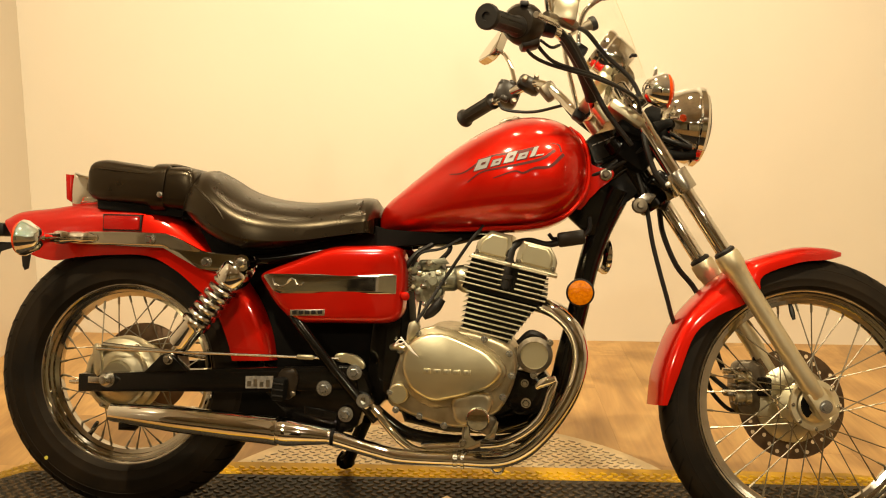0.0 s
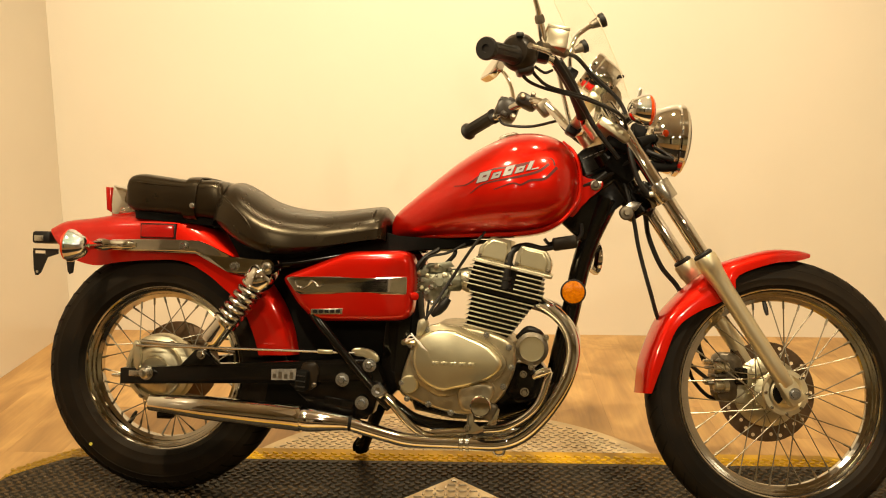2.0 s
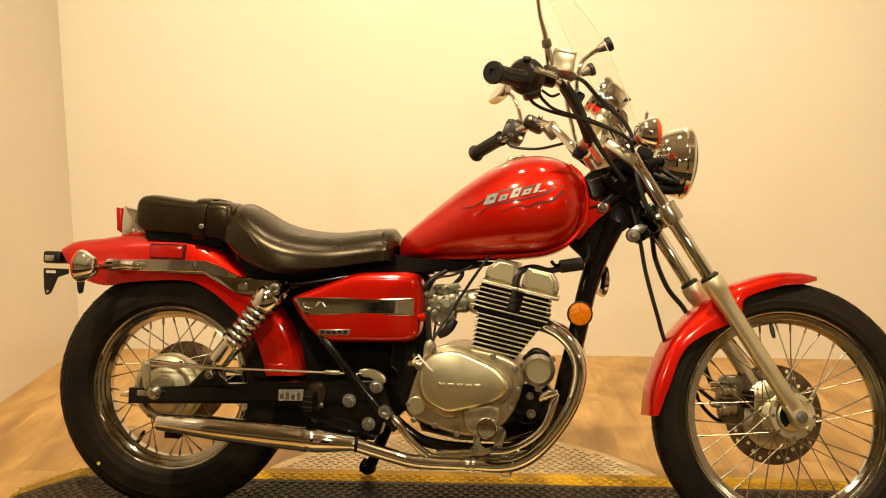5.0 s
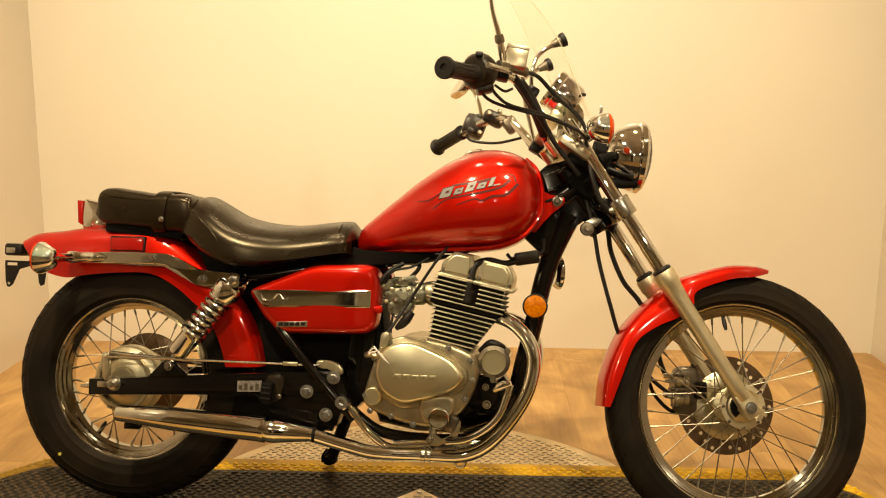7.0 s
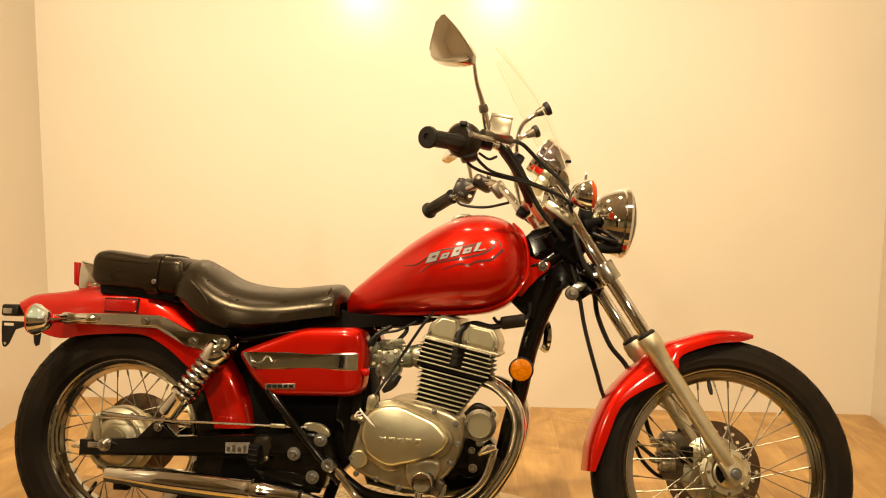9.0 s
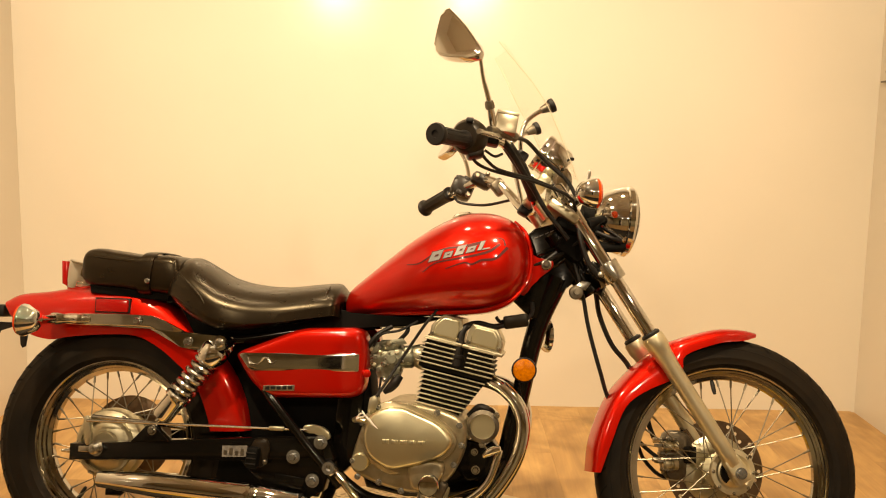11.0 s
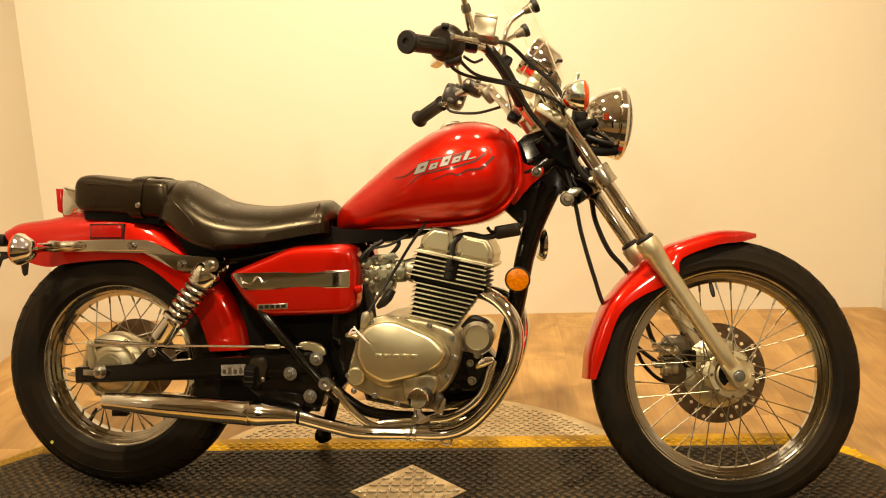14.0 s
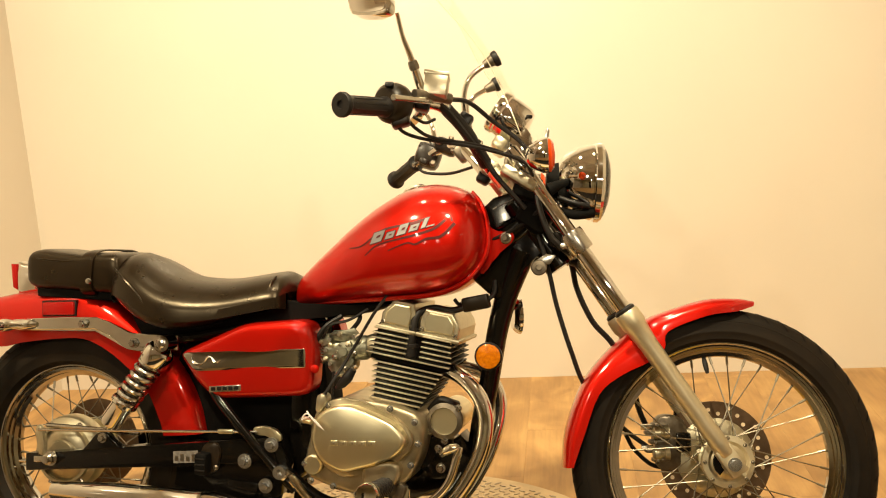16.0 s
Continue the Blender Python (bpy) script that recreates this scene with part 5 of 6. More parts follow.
part("idle_cable", tube([(-0.094, -0.082, 0.552), (-0.075, -0.088, 0.580), (-0.035, -0.086, 0.590), (0.005, -0.078, 0.612)], 0.003, 6), RUBBER, carb)
part("intake_boot", tube([(-0.005, -0.04, 0.532), (0.020, -0.035, 0.528)], 0.024, 16, 2), RUBBER, carb)
part("airbox_boot", tube([(-0.150, -0.04, 0.525), (-0.105, -0.045, 0.526)], 0.027, 16, 2), RUBBER, carb)
part("overflow_hose", tube([(-0.075, -0.072, 0.482), (-0.078, -0.078, 0.44), (-0.070, -0.075, 0.40)], 0.003, 6), RUBBER, carb)
part("fuel_hose", tube([(-0.108, -0.075, 0.500), (-0.112, -0.085, 0.535), (-0.088, -0.085, 0.575), (-0.055, -0.07, 0.598)], 0.0055, 8), RUBBER, carb)
part("vent_hose", tube([(-0.040, -0.06, 0.565), (-0.020, -0.06, 0.590), (-0.030, -0.04, 0.615)], 0.005, 8), RUBBER, carb)
part("fuel_valve", block(-0.045, -0.05, 0.605, 0.03, 0.03, 0.022, 0.005), ZINC, carb)
cable = part("clutch_cable", tube([(0.050, -0.088, 0.640), (0.020, -0.095, 0.600), (-0.030, -0.098, 0.520), (-0.058, -0.122, 0.470), (-0.078, -0.134, 0.436)], 0.0035, 8), RUBBER, bike, "black cable running down to a silver lever")
part("rubber_boot", tube([(-0.030, -0.078, 0.488), (-0.048, -0.080, 0.464), (-0.066, -0.082, 0.448)], [0.008, 0.0115, 0.010, 0.005], 10), RUBBER, cable)
part("bracket", plate(rounded_soft([(-0.088, 0.442), (-0.074, 0.446), (-0.066, 0.432), (-0.080, 0.408), (-0.092, 0.406)], 0.006), -0.140, -0.110, 0.002), CAST, cable)
part("release_lever", tube([(-0.118, -0.150, 0.392), (-0.105, -0.165, 0.396), (-0.088, -0.174, 0.393)], [0.006, 0.008, 0.005], 8), ALU, cable)

# ---- exhaust, pegs, pedal ----
header = part("exhaust", tube([(0.135, -0.050, 0.487), (0.172, -0.062, 0.482), (0.205, -0.078, 0.468), (0.236, -0.092, 0.438), (0.251, -0.100, 0.395), (0.246, -0.104, 0.345), (0.226, -0.108, 0.294), (0.188, -0.112, 0.237), (0.146, -0.112, 0.195), (0.095, -0.112, 0.174), (0.013, -0.112, 0.171), (-0.095, -0.112, 0.170), (-0.155, -0.120, 0.182), (-0.240, -0.134, 0.206)], 0.0158, 16, 5), CHROME, bike, "chrome exhaust with header pipes and a tapered muffler")
part("header_pipe", tube([(0.135, 0.050, 0.487), (0.205, 0.070, 0.468), (0.240, 0.070, 0.438), (0.254, 0.058, 0.395), (0.248, 0.04, 0.345), (0.226, 0.02, 0.285), (0.188, -0.02, 0.225), (0.146, -0.060, 0.198), (0.085, -0.078, 0.192), (0.013, -0.085, 0.190), (-0.060, -0.090, 0.183)], 0.0150, 14, 5), CHROME, header)
part("heat_band", lathe([(0.0175, -0.004), (0.0175, 0.004), (0.0155, 0.005), (0.0155, -0.005)], (0.012, -0.112, 0.171), (1, 0, 0), 20, ring=True), STEEL, header)
part("heat_band", lathe([(0.0175, -0.003), (0.0175, 0.003), (0.0155, 0.004), (0.0155, -0.004)], (0.026, -0.112, 0.171), (1, 0, 0), 20, ring=True), STEEL, header)
M0, M1 = Vector((-0.236, -0.134, 0.206)), Vector((-0.700, -0.138, 0.231))
L = (M1 - M0).length
part("muffler", lathe([(0.0140, -0.004), (0.0165, 0.0), (0.0165, 0.006), (0.0158, 0.008), (0.0282, 0.088), (0.0282, 0.103), (0.0266, 0.104), (0.0266, 0.109), (0.0298, 0.110), (0.0298, 0.122), (0.0292, 0.124), (0.0288, 0.20), (0.0265, 0.33), (0.0190, L - 0.002), (0.0180, L), (0.0165, L - 0.001), (0.0150, L - 0.03), (0.0, L - 0.031)], M0, M1 - M0, 40), CHROME, header, "tapered chrome muffler")
part("joint_ring", lathe([(0.0150, -0.006), (0.0176, -0.005), (0.0176, 0.001), (0.0150, 0.002)], M0, M1 - M0, 24, ring=True), DULL, header)
part("muffler_hanger", plate([(-0.690, 0.212), (-0.640, 0.206), (-0.655, 0.192), (-0.690, 0.192)], -0.125, -0.110, 0.002), BLACK, header)
part("muffler_bracket", plate([(-0.300, 0.260), (-0.230, 0.250), (-0.240, 0.225), (-0.300, 0.236)], -0.115, -0.105, 0.002), BLACK, header)
pedal = part("brake_pedal", tube([(0.203, -0.125, 0.340), (0.196, -0.128, 0.318), (0.180, -0.130, 0.272), (0.150, -0.128, 0.238), (0.105, -0.125, 0.212), (0.062, -0.122, 0.204)], [0.007, 0.0085, 0.0085, 0.0085, 0.0085, 0.008], 12), CHROME, bike, "chrome rear brake pedal")
part("pedal_pad", tube([(0.168, -0.135, 0.326), (0.184, -0.142, 0.338), (0.204, -0.146, 0.345)], [0.006, 0.009, 0.009, 0.006], 10), CHROME, pedal)
footpeg = part("rider_footpeg", plate([(0.022, 0.198), (0.030, 0.198), (0.036, 0.186), (0.078, 0.186), (0.086, 0.196), (0.094, 0.250), (0.084, 0.262), (0.070, 0.212), (0.050, 0.206), (0.036, 0.216), (0.034, 0.262), (0.022, 0.262)], -0.112, -0.100, 0.003), CHROME, bike, "rider footpeg with rubber pad and chrome end")
peg_line = Vector((0.016, -0.200, 0.028)).normalized()
part("peg_rubber", lathe([(0.0, 0.0), (0.014, 0.0), (0.0165, 0.008), (0.0165, 0.160), (0.0, 0.160)], (0.054, -0.130, 0.262), peg_line, 10), RUBBER, footpeg)
for k in range(6):
    part("peg_rib", lathe([(0.0165, 0.0), (0.0185, 0.002), (0.0185, 0.008), (0.0165, 0.010)], Vector((0.054, -0.130, 0.262)) + peg_line * (0.030 + 0.020 * k), peg_line, 10, ring=True), RUBBER, footpeg)
part("peg_end", lathe([(0.0, 0.0), (0.019, 0.0), (0.0215, 0.004), (0.0215, 0.022), (0.0185, 0.027), (0.010, 0.028), (0.0, 0.028)], Vector((0.054, -0.130, 0.262)) + peg_line * 0.160, peg_line, 20), CHROME, footpeg, "chrome peg end")
part("peg_mount", tube([(0.060, -0.100, 0.238), (0.057, -0.118, 0.252), (0.054, -0.136, 0.263)], [0.015, 0.014, 0.013], 10), DARKCAST, footpeg)
part("peg_hinge", block(0.074, -0.110, 0.244, 0.024, 0.026, 0.040, 0.008, turn=25), DARKCAST, footpeg)
bolt(0.026, -0.112, 0.206, 0.006, footpeg)
part("cable_hook", tube([(0.082, -0.112, 0.158), (0.090, -0.114, 0.150), (0.104, -0.114, 0.152), (0.108, -0.112, 0.164)], 0.003, 8), STEEL, header)

# side reflector on the downtube
ref = part("amber_reflector", lathe([(0.0, 0.0), (0.026, 0.0), (0.029, 0.003), (0.029, 0.009), (0.026, 0.010)], (0.248, -0.030, 0.510), (0, -1, 0), 32), PLASTIC, bike, "round amber side reflector")
part("lens", lathe([(0.026, 0.008), (0.025, 0.012), (0.012, 0.015), (0.0, 0.016)], (0.248, -0.030, 0.510), (0, -1, 0), 32), AMBER, ref, "amber lens")

# ---- fork ----
F = Vector((0.555, 0, -0.832))
for s in (-1, 1):
    foot = Vector((0.711, s * 0.076, 0.3000))
    prof = [(0.0, 0.020), (0.0150, 0.020), (0.0172, 0.024), (0.0178, 0.05), (0.0185, 0.20), (0.0190, 0.275), (0.0225, 0.315), (0.0250, 0.322), (0.0250, 0.346), (0.0235, 0.350), (0.0165, 0.352)]
    leg = part("fork_leg", lathe(prof, foot, -F, 28), FORK, bike, "satin metal fork slider", STEER)
    part("stanchion", lathe([(0.0155, 0.34), (0.0155, 0.745), (0.012, 0.750), (0.0, 0.752)], foot, -F, 24), CHROME, leg, "chrome fork tube", STEER)
    part("dust_seal", lathe([(0.0165, 0.348), (0.0215, 0.349), (0.0215, 0.356), (0.0165, 0.360)], foot, -F, 24, ring=True), RUBBER, leg, "", STEER)
    part("lower_yoke_ring", lathe([(0.0158, 0.495), (0.0245, 0.496), (0.0255, 0.500), (0.0255, 0.536), (0.0245, 0.540), (0.0158, 0.541)], foot, -F, 24, ring=True), STEEL, leg, "", STEER)
    axle_block = block(foot.x - 0.004, foot.y - s * 0.002, foot.z + 0.006, 0.036, 0.028, 0.060, 0.004, turn=-33.7)
    part("axle_clamp", axle_block, FORK, leg, "", STEER)
    if s < 0:
        part("axle_end", lathe([(0.013, 0), (0.013, 0.003), (0.0085, 0.003), (0.0085, 0.008), (0.0, 0.0085)], (foot.x, -0.0885, foot.z), (0, -1, 0), 16), SILVER, leg, "", STEER)
yoke = part("lower_yoke", block(0.400, 0, 0.728, 0.060, 0.150, 0.032, 0.006, turn=33), BLACK, bike, "black lower fork yoke", STEER)
part("yoke_bolt", lathe([(0.007, 0), (0.007, 0.01), (0.004, 0.012), (0, 0.012)], (0.398, -0.078, 0.722), (0, -1, 0), 10), STEEL, yoke, "", STEER)
part("upper_yoke", block(0.312, 0, 0.862, 0.080, 0.190, 0.024, 0.008, turn=33), CAST, bike, "silver upper fork yoke", STEER)
part("riser", tube([(0.285, -0.045, 0.855), (0.262, -0.045, 0.886)], 0.016, 14, 2), ALU, bike, "silver handlebar riser", STEER)
part("riser", tube([(0.285, 0.045, 0.855), (0.262, 0.045, 0.886)], 0.016, 14, 2), ALU, bike, "silver handlebar riser", STEER)
part("riser_cap", block(0.254, 0, 0.896, 0.040, 0.120, 0.024, 0.007, turn=33), CAST, bike, "silver handlebar clamp", STEER)
part("ignition_switch", block(0.330, -0.060, 0.845, 0.055, 0.045, 0.050, 0.010, turn=20), DULL, bike, "black ignition switch", STEER)
part("wiring_cover", block(0.350, 0.0, 0.800, 0.070, 0.110, 0.080, 0.014, turn=33), DULL, bike, "black wiring bundle behind the headlamp", STEER)

for s in (-1, 1):
    part("fork_cap", lathe([(0.0185, 0), (0.0185, 0.010), (0.013, 0.013), (0.013, 0.020), (0.0, 0.022)], (0.321, s * 0.083, 0.884), (-0.555, 0, 0.832), 12), CHROME, bike, "chrome fork top cap", STEER)
    part("clamp_bolt", lathe([(0.006, 0), (0.006, 0.010), (0.003, 0.011), (0, 0.011)], (0.246, s * 0.05, 0.906), (-0.555, 0, 0.832), 8), STEEL, bike, "clamp bolt", STEER)
part("stem_nut", lathe([(0.017, 0), (0.017, 0.014), (0.012, 0.018), (0.0, 0.019)], (0.298, 0, 0.880), (-0.555, 0, 0.832), 6), CHROME, bike, "chrome steering stem nut", STEER)
part("indicator_panel", block(0.275, 0.0, 0.945, 0.030, 0.090, 0.028, 0.008, turn=33), ALU, bike, "silver indicator panel below the speedometer", STEER)
part("gauge_bracket", plate(rounded_soft([(0.285, 0.880), (0.325, 0.890), (0.345, 0.955), (0.325, 0.985), (0.300, 0.965)], 0.010), -0.030, 0.030, 0.004), CHROME, bike, "chrome gauge bracket", STEER)
part("cable_guide", tube([(0.222, -0.115, 0.925), (0.232, -0.120, 0.918), (0.240, -0.112, 0.928), (0.232, -0.105, 0.936), (0.222, -0.115, 0.925)], 0.0025, 6), STEEL, bike, "steel cable guide", STEER)

part("guide_tab", plate(rounded([(0.366, 0.944), (0.369, 0.960), (0.373, 0.963), (0.376, 0.957), (0.373, 0.940), (0.366, 0.900), (0.356, 0.898)], 3), -0.078, -0.074, 0.001), STEEL, bike, "small steel guide tab beside the turn signal", STEER)
# headlamp
H = Vector((0.457, 0, 0.866))
FACE = Vector((1, 0, -0.06))
lampb = part("headlamp", lathe([(0.0, -0.072), (0.024, -0.070), (0.047, -0.058), (0.063, -0.040), (0.0735, -0.017), (0.079, 0.0), (0.080, 0.006), (0.078, 0.008), (0.083, 0.012), (0.084, 0.022), (0.080, 0.028), (0.075, 0.026), (0.03, 0.0), (0.0, -0.01)], H, FACE, 48), CHROME, bike, "round chrome headlamp with clear glass", STEER)
part("lens", lathe([(0.0785, 0.024), (0.070, 0.033), (0.045, 0.042), (0.0, 0.046), (0.0, 0.043), (0.045, 0.039), (0.069, 0.030), (0.077, 0.022)], H, FACE, 48), GLASS, lampb, "clear headlamp glass", STEER)
part("lamp_mount", lathe([(0.0, -0.088), (0.028, -0.086), (0.036, -0.072), (0.040, -0.056), (0.0, -0.050)], H, FACE, 28), DULL, lampb, "", STEER)
part("bulb_shield", lathe([(0.0, 0.006), (0.016, 0.004), (0.018, -0.01), (0.0, -0.012)], H, FACE, 20), CHROME, lampb, "", STEER)
for s in (-1, 1):
    part("lamp_ear", tube([(0.372, s * 0.072, 0.838), (0.392, s * 0.070, 0.848), (0.408, s * 0.058, 0.856)], [0.014, 0.010, 0.008], 10, 5), DULL, lampb, "", STEER)
part("lamp_bracket", tube([(0.398, -0.04, 0.800), (0.425, -0.05, 0.790), (0.462, -0.04, 0.795)], 0.010, 10), DULL, lampb, "", STEER)
part("lamp_bracket", tube([(0.392, -0.055, 0.825), (0.425, -0.06, 0.812), (0.452, -0.055, 0.806)], 0.006, 10), PLASTIC, lampb, "", STEER)

# gauge
G0, GB = Vector((0.272, 0, 1.022)), Vector((0.81, 0, -0.58))
gauge = part("speedometer", lathe([(0.040, -0.004), (0.046, -0.004), (0.048, 0.0), (0.048, 0.012), (0.045, 0.015), (0.045, 0.020), (0.046, 0.024), (0.043, 0.060), (0.036, 0.070), (0.020, 0.074), (0.0, 0.075)], G0, GB, 36), CHROME, bike, "round chrome speedometer", STEER)
part("dial", lathe([(0.042, 0.0), (0.0, 0.0)], G0, GB, 30), PLASTIC, gauge, "dark dial", STEER)
part("gauge_glass", lathe([(0.042, -0.003), (0.0, -0.004), (0.0, -0.002), (0.042, -0.001)], G0, GB, 30), GLASS, gauge, "", STEER)
part("gauge_stem", tube([(0.315, 0, 0.985), (0.300, 0, 0.945), (0.295, 0, 0.895)], [0.012, 0.010, 0.014], 10), STEEL, gauge, "", STEER)
part("trip_knob", tube([(0.332, -0.034, 1.000), (0.340, -0.046, 0.996)], 0.004, 8, 2), PLASTIC, gauge, "", STEER)

# handlebar
right = [(0.262, 0.0, 0.884), (0.256, -0.040, 0.886), (0.238, -0.080, 0.908), (0.208, -0.118, 0.952), (0.172, -0.155, 0.986), (0.128, -0.208, 0.985), (0.069, -0.267, 0.962), (0.003, -0.366, 0.940)]
LEFT_OFF = [(0.014, 0.026, 0.003), (0.010, 0.022, 0.003), (0.006, 0.013, 0.001), (0.003, 0, 0)] + [(0, 0, 0)] * 4
bar = part("handlebar", tube([(x + LEFT_OFF[i][0], -y - LEFT_OFF[i][1], z + LEFT_OFF[i][2]) for i, (x, y, z) in enumerate(right[::-1])] + right[1:], 0.0112, 14, 6), CHROME, bike, "swept-back chrome handlebar", STEER)
for s in (-1, 1):
    e, i = (Vector((0.001, -0.370, 0.9395)), Vector((0.067, -0.269, 0.9615))) if s < 0 else (Vector((0.015, 0.344, 0.9455)), Vector((0.077, 0.247, 0.9675)))
    d = i - e
    grip = part("grip", lathe([(0.007, 0.004), (0.008, 0.0), (0.0205, 0.0), (0.0225, 0.003), (0.0225, 0.008), (0.0185, 0.013), (0.0165, 0.018), (0.0160, d.length * 0.5), (0.0165, d.length - 0.01), (0.0195, d.length - 0.006), (0.0195, d.length)], e, d, 24), RUBBER, bar, "ribbed black rubber grip", STEER)
    part("bar_end", lathe([(0.0075, 0.006), (0.0, 0.006)], e, d, 14), PLASTIC, grip, "", STEER)
    for k in range(10):
        a = 2 * math.pi * k / 10
        q = Vector((0, 0, 1)).rotation_difference(d)
        off = q @ Vector((0.0163 * math.cos(a), 0.0163 * math.sin(a), 0))
        part("grip_rib", tube([e + d * 0.2 + off, e + d * 0.9 + off], 0.0011, 5, 1), RUBBER, grip, "", STEER)
# black tube drawn over the chrome bar between clamp and reservoir
part("dark_bar_length", tube([(0.246, -0.062, 0.896), (0.238, -0.080, 0.908), (0.208, -0.118, 0.952), (0.172, -0.158, 0.986)], 0.0132, 14, 6), RUBBER, bar, "black length of the handlebar", STEER)
RIGHT = STEER @ Matrix.Translation((0.004, -0.022, -0.003))
DR = (Vector((0.065, -0.245, 0.965)) - Vector((-0.001, -0.340, 0.943))).normalized()
sw = part("throttle_housing", lathe([(0.018, 0.0), (0.029, 0.002), (0.036, 0.010), (0.039, 0.026), (0.036, 0.040), (0.028, 0.049), (0.0, 0.051)], (0.062, -0.249, 0.971), DR, 24), HOUSING, bike, "black throttle and switch housing", RIGHT)
part("switch_button", block(0.072, -0.262, 1.002, 0.016, 0.012, 0.010, 0.003), PLASTIC, sw, "", RIGHT)
part("lower_half", block(0.088, -0.222, 0.945, 0.036, 0.036, 0.026, 0.007, turn=-15), HOUSING, sw, "", RIGHT)
mc = part("brake_reservoir", block(0.154, -0.205, 1.012, 0.044, 0.045, 0.040, 0.0025, turn=8), RESERVOIR, bike, "square silver brake fluid reservoir", RIGHT)
part("reservoir_lid", block(0.156, -0.205, 1.034, 0.047, 0.048, 0.007, 0.0012, turn=8), RESERVOIR, mc, "", RIGHT)
part("cylinder_body", tube([(0.115, -0.235, 0.990), (0.145, -0.21, 0.994), (0.178, -0.18, 0.996)], 0.0105, 12), DARKCAST, mc, "", RIGHT)
part("brake_lever", tube([(0.140, -0.216, 0.984), (0.130, -0.246, 0.976), (0.108, -0.285, 0.968), (0.086, -0.318, 0.962)], [0.0075, 0.0065, 0.0055, 0.0050, 0.0060], 10), STEEL, mc, "silver brake lever", RIGHT)
part("clamp", block(0.128, -0.20, 0.985, 0.028, 0.03, 0.036, 0.006, turn=10), PLASTIC, mc, "", RIGHT)
ls = part("switch_housing", block(0.107, 0.232, 0.980, 0.058, 0.060, 0.056, 0.014, turn=20), HOUSING, bike, "black clutch-side switch housing", STEER)
for x, y, z, a in ((0.096, 0.212, 1.000, 0.020), (0.116, 0.212, 1.000, 0.018), (0.126, 0.205, 0.982, 0.022), (0.098, 0.204, 0.962, 0.020)):
    part("switch_knob", block(x, y, z, a, 0.016, 0.014, 0.004, turn=30), HOUSING, ls, "", STEER)
part("cable_screw", tube([(0.085, 0.20, 0.957), (0.075, 0.19, 0.950)], 0.005, 8, 2), STEEL, ls, "", STEER)
part("perch", block(0.152, 0.182, 0.990, 0.056, 0.044, 0.034, 0.012, turn=25), HOUSING, ls, "", STEER)
for x, y, z, r in ((0.138, 0.158, 0.996, 0.008), (0.165, 0.165, 1.004, 0.006), (0.170, 0.160, 0.975, 0.007), (0.120, 0.200, 0.955, 0.008)):
    part("perch_screw", lathe([(r, 0), (r, 0.006), (r * 0.6, 0.009), (0, 0.009)], (x, y, z), (0, -1, 0.2), 12), DARKCAST, ls, "", STEER)
part("clutch_clamp", block(0.192, 0.142, 0.966, 0.040, 0.034, 0.034, 0.008, turn=50), DARKCAST, ls, "", STEER)
part("clutch_lever", tube([(0.140, 0.222, 0.995), (0.132, 0.255, 0.988), (0.112, 0.295, 0.982), (0.090, 0.330, 0.976)], [0.006, 0.006, 0.005, 0.005, 0.006], 10), ALU, ls, "silver clutch lever", STEER)


# mirrors
def mirror_head(c, n, up, outline, name, label, at=STEER):
    """A mirror head: outline (sideways, up) in the plane with normal n."""
    n, up = Vector(n).normalized(), Vector(up)
    side = up.cross(n).normalized()
    up = n.cross(side)
    m = Matrix((side, -n, up)).transposed().to_4x4()
    m.translation = c
    shellb = plate(outline, -0.004, 0.016, 0.006, seg=3)
    back = part(name, shellb, CHROME, bike, label, at @ m)
    mx = sum(p[0] for p in outline) / len(outline)
    mz = sum(p[1] for p in outline) / len(outline)
    glass = plate([(mx + (x - mx) * 0.90, mz + (z - mz) * 0.90) for x, z in outline], -0.0052, -0.0030, 0.0008)
    part("mirror_glass", glass, MIRROR, back, "mirror glass", at @ m)
    return back


OUT = rounded([(-0.056, 0.036), (-0.053, 0.064), (-0.043, 0.073), (-0.030, 0.062), (0.012, 0.014), (0.048, -0.036), (0.056, -0.058), (0.044, -0.067), (-0.012, -0.052), (-0.046, -0.034), (-0.056, -0.010)], 3)
mr = mirror_head((0.044, -0.285, 1.178), (-0.66, -0.72, 0.22), (0, 0, 1), [(x * 1.14, z * 1.05) for x, z in OUT], "mirror", "chrome diamond-shaped mirror on a stem", RIGHT)
part("stem", tube([(0.125, -0.215, 1.012), (0.111, -0.245, 1.056), (0.097, -0.262, 1.092), (0.088, -0.276, 1.132)], [0.0065, 0.006, 0.0045, 0.0042], 10), CHROME, mr, "chrome stem", RIGHT)
part("stem_boot", tube([(0.127, -0.212, 1.005), (0.116, -0.236, 1.040)], [0.0085, 0.0085, 0.007], 10, 3), CHROME, mr, "", RIGHT)
part("stem_nut", tube([(0.1165, -0.235, 1.038), (0.112, -0.243, 1.052)], [0.0095, 0.0105, 0.0085], 6, 3), DARKCAST, mr, "", RIGHT)
ml = mirror_head((0.074, 0.300, 1.118), (-0.80, -0.50, 0.30), (0.2, 0, 0.95), [(-x * 0.55, z * 0.62) for x, z in OUT[::-1]], "mirror", "chrome mirror seen edge-on on its stem")
part("stem", tube([(0.125, 0.225, 1.000), (0.118, 0.245, 1.045), (0.105, 0.270, 1.085), (0.090, 0.290, 1.105)], [0.006, 0.0055, 0.0045], 10), CHROME, ml, "chrome stem", STEER)

